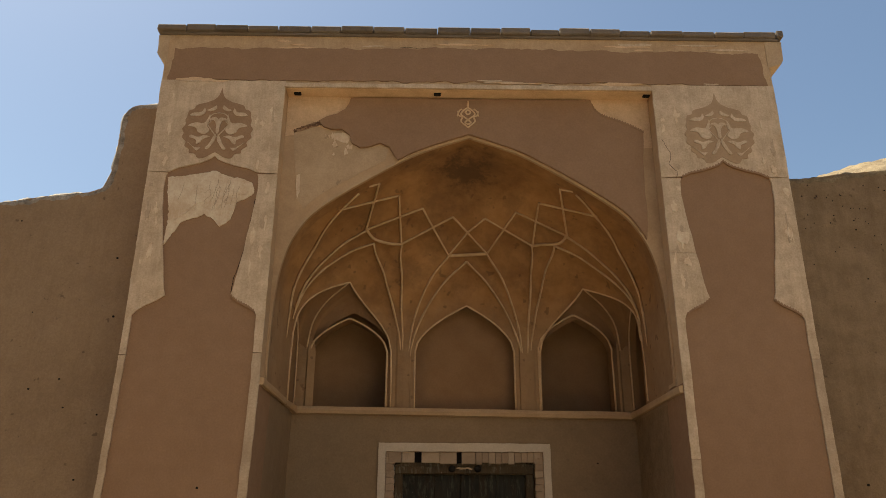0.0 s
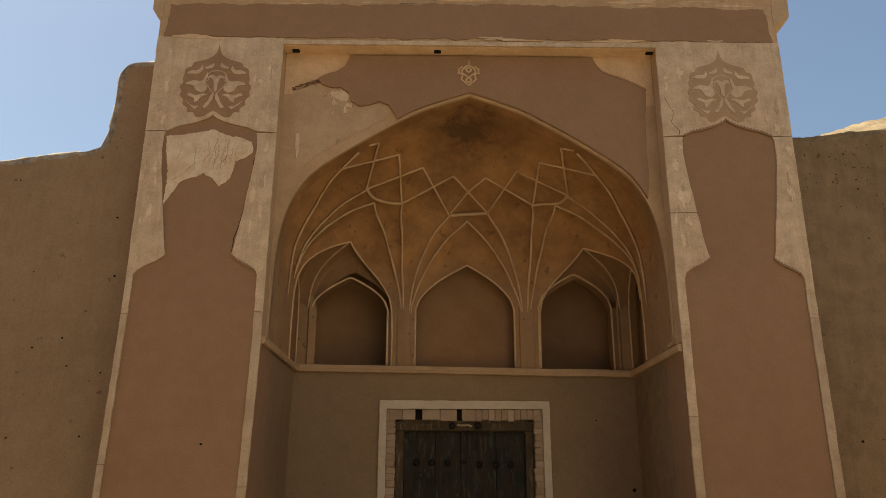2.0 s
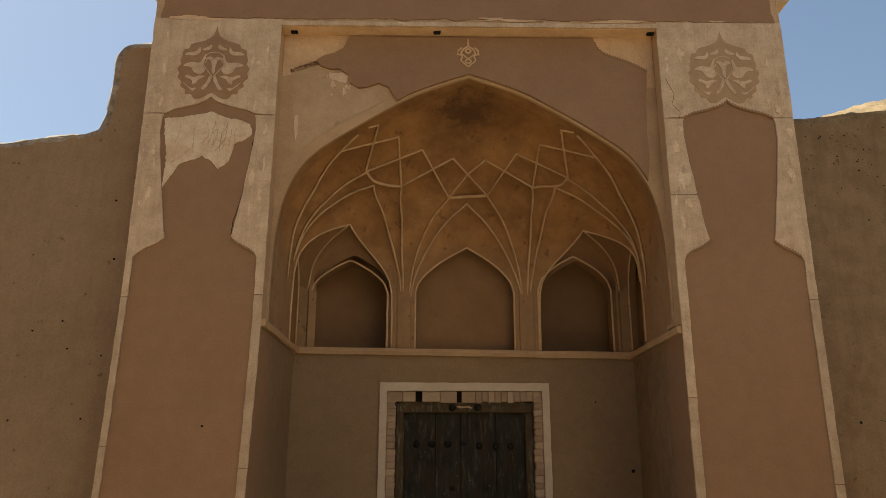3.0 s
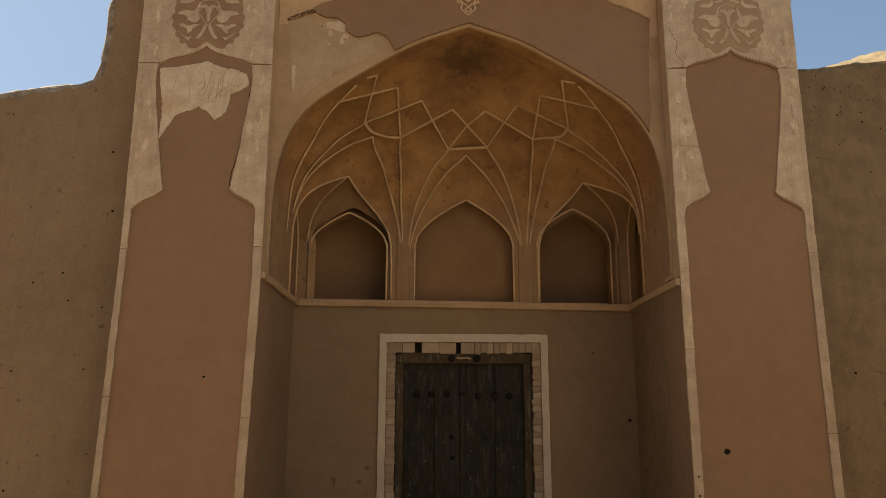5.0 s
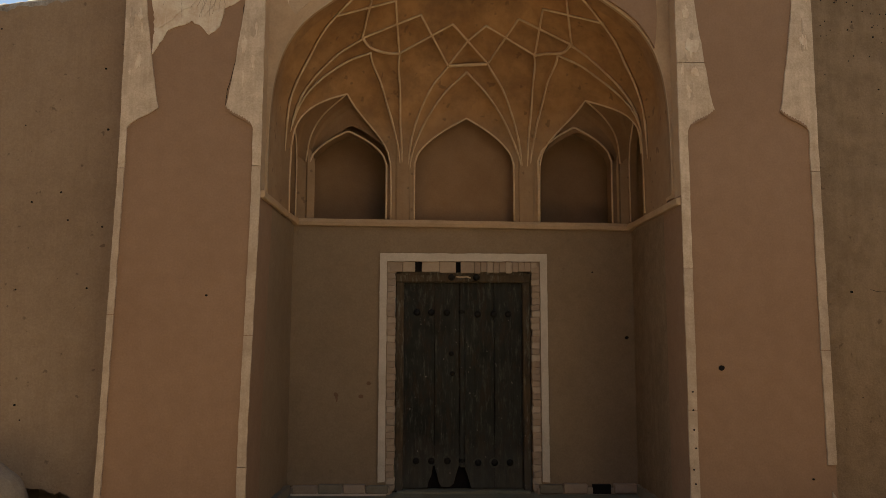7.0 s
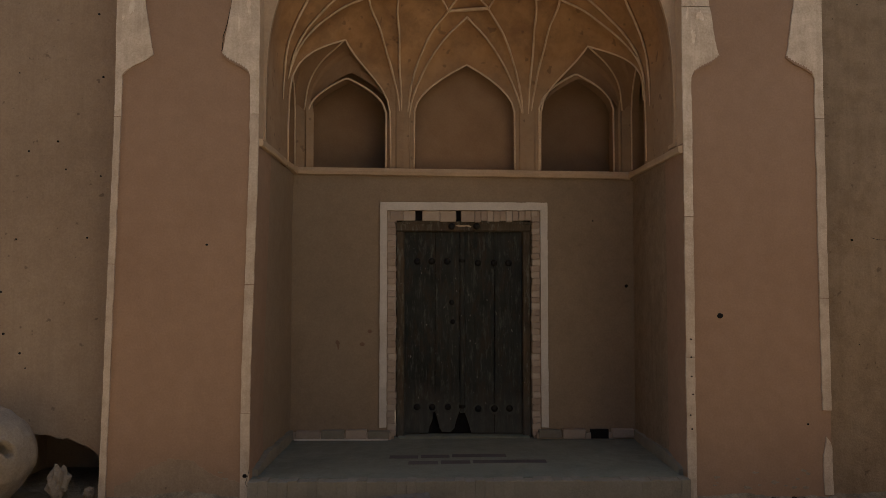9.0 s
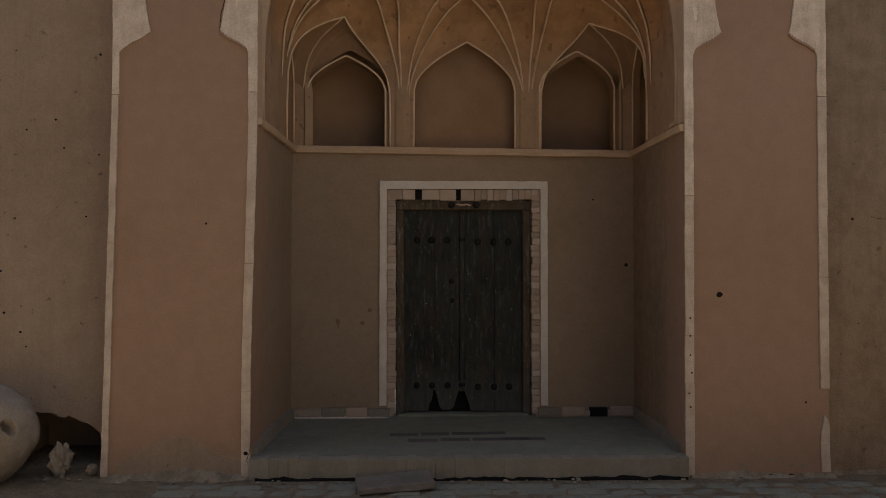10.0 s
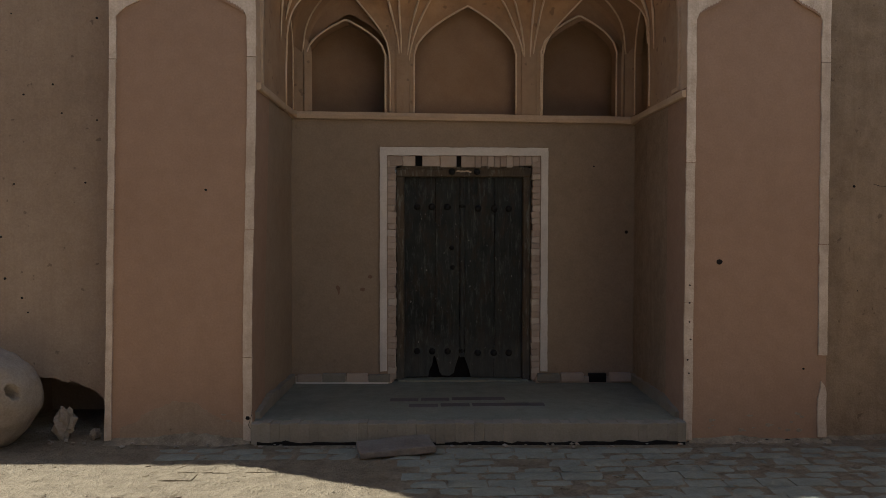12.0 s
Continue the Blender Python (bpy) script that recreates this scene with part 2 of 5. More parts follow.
def ground_mat():
    m, nt, b, geo = base("dusty_ground", 0.95)
    pos = geo.outputs["Position"]
    big = noise_node(nt, pos, 1.3, 6, 0.65)
    mid = noise_node(nt, pos, 9.0, 6, 0.7)
    fine = noise_node(nt, pos, 55.0, 4, 0.6)
    c = ramp(nt, big, [(0.3, lin(0.305, 0.232, 0.150)), (0.5, lin(0.395, 0.306, 0.200)), (0.7, lin(0.475, 0.372, 0.246))])
    c = mixc(nt, 0.5, c, ramp(nt, mid, [(0.40, lin(0.19, 0.147, 0.10)), (0.60, lin(0.483, 0.396, 0.282))]))
    c = mixc(nt, 0.3, c, ramp(nt, fine, [(0.35, lin(0.212, 0.167, 0.113)), (0.68, lin(0.51, 0.431, 0.316))]))
    # ground near the gate darkened in colour, to tone down its sunlit part
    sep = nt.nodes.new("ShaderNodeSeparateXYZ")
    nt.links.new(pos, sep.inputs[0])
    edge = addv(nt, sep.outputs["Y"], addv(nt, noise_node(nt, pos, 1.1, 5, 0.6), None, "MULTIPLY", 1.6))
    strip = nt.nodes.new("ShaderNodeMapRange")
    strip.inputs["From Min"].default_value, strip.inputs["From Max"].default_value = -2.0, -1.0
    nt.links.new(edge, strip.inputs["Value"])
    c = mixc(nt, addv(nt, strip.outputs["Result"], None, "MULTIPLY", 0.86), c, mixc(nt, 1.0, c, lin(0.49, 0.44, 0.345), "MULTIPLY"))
    nt.links.new(c, b.inputs["Base Color"])
    bumped(nt, b, addv(nt, addv(nt, mid, None, "MULTIPLY", 1.8), fine), 0.9, 0.03)
    return m


# near-black base colour that paints the shade inside holes, gaps and crevices
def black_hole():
    m, nt, b, geo = base("painted_cavity_shade", 1.0)
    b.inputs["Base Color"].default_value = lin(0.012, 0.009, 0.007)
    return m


FADED = plaster("faded_wood", lin(0.060, 0.055, 0.042), lin(0.042, 0.038, 0.030), lin(0.084, 0.076, 0.060), patch=9.0, mottle=0.5)
VAULT, WOOD, OLDWOOD, IRON, GROUND, CAVITY_SHADE = vault_plaster(), wood("old_dark_wood", 0.56, 0.92), wood("old_brown_wood", 1.15, 1.3), iron(), ground_mat(), black_hole()


# ---- shaping helpers ----
from mathutils import geometry


def mesh_of(name, bm, mat, smooth=False):
    me = bpy.data.meshes.new(name)
    bmesh.ops.recalc_face_normals(bm, faces=bm.faces)
    bm.to_mesh(me)
    bm.free()
    me.materials.append(mat)
    if smooth:
        me.shade_smooth()
    return me


def part(name, bm, mat, parent=None, label="", smooth=False):
    ob = new(name, mesh_of(name, bm, mat, smooth))
    ob.parent = parent
    if label:
        ob["label"] = label
    return ob


def thing(name, label, category, group="", kind="", at=(0, 0, 0)):
    ob = new(name)
    ob.empty_display_size = 0.1
    ob.location = at
    return tagged(ob, label, category, group, kind)


def box(bm, x0, x1, y0, y1, z0, z1, bevel=0.0):
    vs = [bm.verts.new((x, y, z)) for x in (x0, x1) for y in (y0, y1) for z in (z0, z1)]
    fs = [bm.faces.new([vs[i] for i in q]) for q in ((0, 1, 3, 2), (4, 6, 7, 5), (0, 4, 5, 1), (2, 3, 7, 6), (0, 2, 6, 4), (1, 5, 7, 3))]
    if bevel:
        es = list({e for f in fs for e in f.edges})
        bmesh.ops.bevel(bm, geom=es, offset=bevel, segments=1, affect="EDGES")
    return bm


def boxed(*a, bevel=0.0):
    return box(bmesh.new(), *a, bevel=bevel)


def spline(pts, n=8):
    """Catmull-Rom through pts (any dimension)."""
    p = [np.array(q, float) for q in pts]
    p = [2 * p[0] - p[1]] + p + [2 * p[-1] - p[-2]]
    out = []
    for i in range(1, len(p) - 2):
        a, b, c, d = p[i - 1:i + 3]
        for k in range(n):
            t = k / n
            out.append(0.5 * (2 * b + (c - a) * t + (2 * a - 5 * b + 4 * c - d) * t * t + (3 * b - a - 3 * c + d) * t ** 3))
    out.append(p[-2])
    return out


def ragged(pts, step, amp, seed, closed=True):
    """Cut an outline into short lengths and fray it."""
    out, n = [], len(pts)
    for i in range(n if closed else n - 1):
        a, b = np.array(pts[i], float), np.array(pts[(i + 1) % n], float)
        k = max(1, int(np.linalg.norm(b - a) / step))
        for j in range(k):
            q = a + (b - a) * j / k
            v = noise.noise_vector((q[0] * 9 + seed, q[1] * 9, seed * 1.7)) * amp + noise.noise_vector((q[0] * 40, q[1] * 40 + seed, 3.0)) * amp * 0.5
            out.append((q[0] + v.x, q[1] + v.y))
    if not closed:
        out.append(tuple(pts[-1]))
    return out


def blotch(x, z, w, h, seed, n=30):
    """An uneven, lobed outline for a worn patch."""
    out = []
    for j in range(n):
        c, d = math.cos(j * math.tau / n), math.sin(j * math.tau / n)
        k = 0.75 + 0.75 * noise.noise((c * 1.3 + seed, d * 1.3, 0.5 * seed)) + 0.22 * noise.noise((c * 3 + seed, d * 3, seed))
        out.append((x + w * c * max(0.15, k), z + h * d * max(0.15, k)))
    return out


def slab(bm, pts, y0, y1, place=None):
    """A flat plate with outline pts (x, z), from depth y0 (front) to y1."""
    place = place or (lambda x, y, z: (x, y, z))
    f = [bm.verts.new(place(x, y0, z)) for x, z in pts]
    r = [bm.verts.new(place(x, y1, z)) for x, z in pts]
    for tri in geometry.tessellate_polygon([[Vector((x, z, 0)) for x, z in pts]]):
        for vs in (f, r):
            try:
                bm.faces.new([vs[i] for i in tri])
            except ValueError:
                pass
    n = len(pts)
    for i in range(n):
        bm.faces.new((f[i], f[(i + 1) % n], r[(i + 1) % n], r[i]))
    return bm


def tube(bm, pts, r, up=(0, -1, 0), sides=6, flat=0.8, closed=False):
    """A rounded moulding along pts."""
    pts = [Vector(p) for p in pts]
    rings = []
    for i, p in enumerate(pts):
        d = (pts[min(i + 1, len(pts) - 1)] - pts[max(i - 1, 0)])
        if closed:
            d = pts[(i + 1) % len(pts)] - pts[i - 1]
        d.normalize()
        s = d.cross(Vector(up))
        s = s.normalized() if s.length > 1e-5 else Vector((1, 0, 0))
        u = s.cross(d).normalized()
        rr = r[i] if isinstance(r, (list, tuple)) else r
        rings.append([bm.verts.new(p + s * math.cos(k * math.tau / sides) * rr + u * math.sin(k * math.tau / sides) * rr * flat) for k in range(sides)])
    n = len(rings)
    for i in range(n if closed else n - 1):
        a, b = rings[i], rings[(i + 1) % n]
        for k in range(sides):
            bm.faces.new((a[k], a[(k + 1) % sides], b[(k + 1) % sides], b[k]))
    if not closed:
        bm.faces.new(rings[0])
        bm.faces.new(rings[-1][::-1])
    return bm


def lump(bm, c, size, seed, cuts=3, rough=0.12, scale=1.5):
    """A worn stone: an icosphere pushed about by noise."""
    made = bmesh.ops.create_icosphere(bm, subdivisions=cuts, radius=1.0)["verts"]
    for v in made:
        k = 1 + rough * noise.noise(v.co * scale + Vector((seed, 0, 0))) + rough * 0.4 * noise.noise(v.co * scale * 3 + Vector((0, seed, 0)))
        v.co = Vector(c) + Vector((v.co.x * size[0], v.co.y * size[1], v.co.z * size[2])) * k
    return bm


# ---- main measures ----
XI, XO = 1.565, 2.615          # inner and outer edge of the piers
YS, YB = 0.15, 1.42            # spandrel and back wall
ZP, ZL = 0.145, 2.568           # platform, ledge
ZH, ZT = 5.09, 5.60            # header's underside, wall top below the coping
YV, DV, WV = 0.30, 1.12, 1.55  # vault: start, depth, half width
ARCH = [(1.55, 2.5), (1.55, 3.0), (1.535, 3.35), (1.49, 3.62), (1.40, 3.84), (1.235, 4.04), (0.86, 4.30), (0.43, 4.55), (0.0, 4.71)]
CURVE = [tuple(p) for p in spline(ARCH, 8)]


def half_width(z):
    zs, ws = [p[1] for p in CURVE], [p[0] for p in CURVE]
    return float(np.interp(z, zs, ws))


def arch_height(x):
    xs, zs = [p[0] for p in CURVE][::-1], [p[1] for p in CURVE][::-1]
    return float(np.interp(abs(x), xs, zs))


def on_vault(az, z, inset=0.0):
    """A place on the vault by its bearing (0: straight back, + to -x) and height. Round in plan above, squarer below."""
    a = radians(az)
    q = max(0.0, min(1.0, (3.9 - z) / 0.8))
    e = 2.4 + 3.2 * q * q * (3 - 2 * q)
    r = (abs(math.sin(a)) ** e + abs(math.cos(a)) ** e) ** (-1 / e)
    w = half_width(z)
    p = Vector((-w * r * math.sin(a), YV + DV * w / WV * r * math.cos(a), z))
    if inset:
        c = Vector((0, YV, max(2.6, z - 0.5)))
        p += (c - p).normalized() * inset
    return p

# ---- ground ----
def ground_height(x, y):
    h = -0.012
    if abs(x) < 4.5 and -1.95 < y < 0.2:
        paved = 1.0 - min(1.0, max(0.0, (-1.05 - y) / 0.3))
        h += (1 - 0.75 * paved) * (0.012 * noise.noise((x * 1.3, y * 1.3, 0.3)) + 0.012 * noise.noise((x * 5, y * 5, 2.0)) + 0.010 * noise.noise((x * 14, y * 14, 4.0)))
    return h


def ground_mesh():
    bm = bmesh.new()
    xs = [-900, -300, -100, -40, -20, -12, -8, -6, -5] + [round(-4.4 + 0.045 * i, 3) for i in range(196)] + [5, 6, 8, 12, 20, 40, 100, 300, 900]
    ys = [-900, -300, -100, -40, -20, -12, -9, -7, -5.5, -4, -3, -2.4] + [round(-1.9 + 0.045 * i, 3) for i in range(46)] + [0.4, 1, 4, 10, 20, 60, 200, 900]
    grid = []
    for x in xs:
        row = []
        for y in ys:
            h = ground_height(x, y)
            row.append(bm.verts.new((x, y, h)))
        grid.append(row)
    for i in range(len(xs) - 1):
        for j in range(len(ys) - 1):
            bm.faces.new((grid[i][j], grid[i + 1][j], grid[i + 1][j + 1], grid[i][j + 1]))
    return bm


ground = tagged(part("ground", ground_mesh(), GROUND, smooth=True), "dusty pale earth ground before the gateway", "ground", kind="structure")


# ---- side walls ----
def coped(top, x_end, y0, y1, name, label, rim, notch=(), mud=WALLMUD):
    """A mud wall whose top follows the outline top (x, z), with a rounded pale top edge."""
    outline = [(top[0][0], -0.3)] + top + [(x_end, -0.3)] + list(notch)
    bm = slab(bmesh.new(), outline, y0, y1)
    ob = tagged(part(name, bm, mud), label, "wall", kind="structure")
    cap = bmesh.new()
    pts = ragged(top, 0.025, 0.022, 4.0, closed=False)
    n = len(pts)
    prof = [(0.002, -0.05), (-0.006, -0.012), (0.035, 0.022), (0.5 * (y1 - y0), 0.045), (y1 - y0 - 0.03, 0.03), (y1 - y0 + 0.02, -0.02)]
    rows = []
    for i, (x, z) in enumerate(pts):
        a, b = pts[max(i - 1, 0)], pts[min(i + 1, n - 1)]
        d = Vector((b[0] - a[0], b[1] - a[1])).normalized()
        nx, nz = -d.y, d.x
        k = 1 + 0.45 * noise.noise((x * 7, z * 7, 1.0)) + 0.5 * noise.noise((x * 24, z * 24, 2.0))
        rows.append([cap.verts.new((x + nx * h * k, y0 + dy * (k if dy < 0 else 1), z + nz * h * k)) for dy, h in prof])
    for i in range(n - 1):
        for j in range(len(prof) - 1):
            cap.faces.new((rows[i][j], rows[i + 1][j], rows[i + 1][j + 1], rows[i][j + 1]))
    part("wall_top", cap, rim, ob, "weathered rounded wall top", smooth=True)
    return ob


LEFT_TOP = [(-9.0, 3.55), (-6.0, 3.72), (-3.9, 4.02), (-3.45, 4.10), (-3.1, 4.14), (-3.0, 4.18)] + \
    [tuple(p) for p in spline([(-2.985, 4.22), (-2.95, 4.34), (-2.935, 4.55), (-2.93, 4.80), (-2.90, 4.90), (-2.82, 4.955), (-2.60, 4.97)], 5)]
LEFT_TOP = [(-0.29 + (x + 0.29) * 1.044, 1.57 + (z - 1.57) * 1.044) for x, z in LEFT_TOP]
wall_west = coped(LEFT_TOP, LEFT_TOP[-1][0], 0.35, 0.75, "wall_west", "plain straw-mud garden wall with a curved rising top", GREYRIM,
                  ragged([(-2.74, -0.3), (-2.75, 0.16), (-2.84, 0.26), (-2.96, 0.33), (-3.06, 0.37), (-3.18, 0.385), (-3.28, 0.40), (-3.38, 0.44), (-3.46, 0.43), (-3.52, 0.30), (-3.54, -0.3)], 0.018, 0.034, 77.0, closed=False))
for dims in ((-3.70, -2.60, 1.05, 1.20, -0.3, 0.7), (-3.70, -2.60, 0.752, 1.05, 0.50, 0.7), (-3.70, -3.58, 0.752, 1.05, -0.3, 0.5), (-2.70, -2.60, 0.752, 1.05, -0.3, 0.5)):
    part("hollow_core", boxed(*dims), WALLMUD, wall_west, "crumbled core behind the fallen plaster")
RIGHT_TOP = [(2.60, 4.30), (2.80, 4.32), (3.05, 4.36), (3.4, 4.40), (4.2, 4.45), (6.0, 4.40), (9.0, 4.35)]
wall_east = coped(RIGHT_TOP, 9.0, 0.10, 0.50, "wall_east", "pitted straw-mud garden wall, rough and cracked", STRAW, mud=OLD_SHADE_MUD)


def mud_roof():
    bm = bmesh.new()
    rows = []
    for i in range(101):
        x = 2.75 + i * 0.064
        row = []
        for j in range(49):
            y = 0.42 + j * 0.0667
            u, v = (x - 5.2) / 2.45, (y - 2.0) / 1.64
            h = 4.27 + 1.08 * max(0.0, 1 - u * u) ** 0.7 * max(0.0, 1 - v * v) ** 0.6
            h += 0.05 * noise.noise((x * 3, y * 3, 5)) + 0.03 * noise.noise((x * 9, y * 9, 7)) + 0.02 * noise.noise((x * 22, y * 22, 9))
            row.append(bm.verts.new((x, y, h)))
        rows.append(row)
    for i in range(100):
        for j in range(48):
            bm.faces.new((rows[i][j], rows[i + 1][j], rows[i + 1][j + 1], rows[i][j + 1]))
    return bm


tagged(part("mud_roof", mud_roof(), STRAW, smooth=True), "sunlit low mud dome rising behind the wall", "roof", kind="structure")
tagged(part("wall_behind", boxed(2.75, 9.15, 0.5, 3.6, -0.3, 4.22), WALLMUD), "mud building body under the low dome", "wall", kind="structure")

# ---- unseen walls and blocks added to close the place and steer its light ----
for name, dims, mat, label in (("wall_court_east", (5.2, 5.7, -6.0, 0.1, -0.3, 2.6), WALLMUD, "unseen plain mud wall added beside the forecourt"),
                               ("building_court_east", (3.7, 9.0, -15.0, -6.0, -0.3, 10.0), BOUNCE_PALE, "unseen pale block added to bounce sunlight from the right"),
                               ("wall_court_west", (-8.6, -3.4, -15.0, -3.8, -0.3, 12.0), WALLMUD, "unseen mud block added to shade the left of the forecourt"),
                               ("wall_court_south", (-8.6, 9.0, -15.5, -15.0, -0.3, 4.2), WALLMUD, "unseen plain mud wall added to close the forecourt")):
    tagged(part(name, boxed(*dims), mat), label, "wall", kind="structure")

# ---- the gateway ----
gate = thing("gateway", "earth-plastered arched gateway with pale stucco and ribbed half vault", "gateway")

# rough body of the two piers, header and spandrel
OPENING = [(1.63, 0.0), (1.63, 3.085), (1.645, 3.12), (1.70, 3.16), (1.78, 3.20), (1.84, 3.245), (1.825, 3.30), (1.775, 3.62), (1.73, 3.95), (1.712, 4.12), (1.715, 4.24), (1.73, 4.285), (1.80, 4.32), (1.92, 4.35), (2.0, 4.375), (2.06, 4.405), (2.09, 4.435)]


def frame_outline(z0, z1):
    """One half of a pier's pale border between two heights: outer rectangle less the bottle-shaped panel."""
    inner = [p for p in OPENING if z0 < p[1] < z1]
    zs, xs = [p[1] for p in OPENING], [p[0] for p in OPENING]
    ends = (float(np.interp(z0, zs, xs)), float(np.interp(z1, zs, xs)))
    return [(XI, z0), (XI, z1), (ends[1], z1)] + inner[::-1] + [(ends[0], z0)]


def pier(side, seed):
    """side -1 or 1. Body, pale border in pieces, red panel, medallion."""
    lean = 0.068 if side < 0 else 0.012

    def batter(x, z):
        """The outer edge spreads towards the foot."""
        inner = 0.042 * max(0.0, min(1.0, (1.85 - x) / 0.2)) * max(0.0, min(1.0, (2.5 - z) / 1.7)) if side < 0 else 0.0
        return x + inner + lean * max(0.0, min(1.0, (x - 2.2) / 0.3)) * max(0.0, 1 - z / 2.9)

    body = [(side * batter(x, z), z) for x, z in ((XI, -0.3), (XI, 0.8), (XI, 2.5), (XI, ZH), (XO, ZH), (XO, 2.9), (XO, 1.4), (XO, -0.3))]
    ob = part("pier", slab(bmesh.new(), body, 0.014, 0.44), RED, gate, "red earth-plastered pier")

    def put(name, outline, mat, y0, y1, amp, label="", flip=False):
        if flip and side < 0:
            outline = [(min(x, 1.612) if z < 3.09 else x, z) for x, z in outline]      # slimmer outer strip
        pts = [(side * batter((4.18 - x) if flip else x, z), z) for x, z in ragged(outline, 0.03, amp, seed + (7 if flip else 0))]
        return part(name, slab(bmesh.new(), pts, y0, y1), mat, ob, label)

    cuts_in = [0.005, 0.62, 1.55, 2.80, 4.27] if side < 0 else [0.005, 1.02, 2.05, 3.62, 4.27]
    for flip, cuts in ((False, cuts_in), (True, [0.63, 1.45, 2.78, 4.28] if side > 0 else [0.005, 1.7, 2.78, 4.28])):
        for a, b in zip(cuts[:-1], cuts[1:]):
            # lower pieces use a darker copy, putting the fall of light into colour
            put("border_strip", frame_outline(a + 0.002, b - 0.003), LIGHT if b > 3.0 else STRIP, 0.0, 0.02, 0.004, "pale stucco border", flip)
    if side > 0:
        put("border_strip", [(1.565, 0.02), (1.565, 0.36), (1.575, 0.40), (1.60, 0.44), (1.615, 0.36), (1.628, 0.30), (1.63, 0.02)], STRIP, 0.002, 0.02, 0.006, "broken pale stucco border", True)
    top = [(XI, 4.275), (XI, 5.15), (XO, 5.15), (XO, 4.285), (4.18 - 1.73, 4.285)] + [(4.18 - x, z) for x, z in OPENING[-6:-1]] + OPENING[:-7:-1]
    put("stucco_field", top, LIGHT, 0.001, 0.02, 0.004, "pale weathered stucco field")
    # medallion
    cx, cz = side * 2.09, 4.70
    half = [(0.0, 0.375), (0.012, 0.32), (0.04, 0.27), (0.10, 0.235), (0.165, 0.215), (0.20, 0.20), (0.215, 0.165), (0.255, 0.15), (0.265, 0.09),
            (0.275, 0.06), (0.268, 0.02), (0.292, -0.02), (0.275, -0.06), (0.285, -0.10), (0.25, -0.14), (0.255, -0.18), (0.215, -0.21), (0.21, -0.245),
            (0.165, -0.25), (0.135, -0.29), (0.08, -0.285), (0.035, -0.255), (0.0, -0.235)]
    half = [tuple(p) for p in spline(half, 3)]
    out = [(cx + x, cz + z) for x, z in half] + [(cx - x, cz + z) for x, z in half[-2:0:-1]]
    med = part("medallion", slab(bmesh.new(), out, -0.003, 0.01), MEDAL if side < 0 else FADEDMEDAL, ob, "carved earth-coloured palmette medallion" if side < 0 else "faded pale palmette medallion")
    leaves = [[(0.0, 0.065), (0.02, 0.085), (0.055, 0.08), (0.06, 0.062), (0.035, 0.055), (0.016, 0.01), (0.012, -0.05), (0.0, -0.06)],
              [(0.075, 0.115), (0.095, 0.06), (0.12, 0.03), (0.19, 0.035), (0.245, 0.005), (0.18, -0.012), (0.155, -0.055), (0.10, -0.072), (0.065, -0.035), (0.09, 0.01), (0.075, 0.05)],
              [(0.125, 0.175), (0.15, 0.135), (0.205, 0.13), (0.24, 0.105), (0.19, 0.098), (0.14, 0.105), (0.115, 0.14)],
              [(0.055, -0.095), (0.10, -0.085), (0.15, -0.10), (0.205, -0.08), (0.222, -0.10), (0.165, -0.125), (0.16, -0.165), (0.13, -0.15), (0.11, -0.12)],
              [(0.008, -0.07), (0.03, -0.10), (0.055, -0.16), (0.085, -0.205), (0.06, -0.212), (0.03, -0.165), (0.008, -0.125)],
              [(0.12, -0.195), (0.17, -0.195), (0.235, -0.145), (0.195, -0.185), (0.15, -0.225)],
              [(0.03, 0.20), (0.07, 0.17), (0.10, 0.155), (0.085, 0.145), (0.05, 0.15), (0.025, 0.17)]]
    for j, leaf in enumerate(leaves):
        for k in (-1, 1):
            smooth = [tuple(p) for p in spline(leaf + leaf[:1], 3)][:-1]
            pts = ragged([(cx + k * x, cz + z) for x, z in smooth], 0.012, 0.0035, seed + j)
            part("stucco_leaf", slab(bmesh.new(), pts, -0.0085, 0.004), LIGHT, med, "pale stucco leaf")
    ring = [(0.0, 0.13), (0.045, 0.12), (0.075, 0.09), (0.062, 0.05), (0.085, 0.02), (0.06, -0.02), (0.03, -0.06), (0.0, -0.10)]
    for k in (-1, 1):
        bm = tube(bmesh.new(), spline([(cx + k * x, -0.004, cz + z) for x, z in ring], 5), 0.0045, flat=0.6)
        part("scroll", bm, LIGHT, med, "thin pale stucco scroll", smooth=True)
    return ob


pier_w, pier_e = pier(-1, 3.0), pier(1, 11.0)

# loose remains of older white plaster in the upper panel of one pier
patch = [(-2.44, 4.24), (-2.30, 4.25), (-2.20, 4.275), (-2.08, 4.30), (-1.98, 4.255), (-1.86, 4.23), (-1.76, 4.20), (-1.745, 4.11), (-1.80, 4.05), (-1.88, 4.02), (-1.90, 3.92),
         (-1.93, 3.84), (-1.99, 3.81), (-2.04, 3.87), (-2.12, 3.92), (-2.22, 3.88), (-2.30, 3.83), (-2.36, 3.74), (-2.41, 3.66), (-2.405, 3.85), (-2.42, 4.05)]
part("plaster_patch", slab(bmesh.new(), ragged(patch, 0.010, 0.016, 5.0), 0.006, 0.02), GYPSUM, pier_w, "flaking whitish old plaster")
patch = [(-2.34, 4.22), (-2.15, 4.245), (-2.07, 4.285), (-1.95, 4.22), (-1.79, 4.17), (-1.80, 4.10), (-1.95, 4.06), (-2.02, 3.97), (-2.06, 4.10), (-2.12, 4.03), (-2.20, 4.0), (-2.28, 3.92), (-2.36, 3.86), (-2.37, 4.05)]
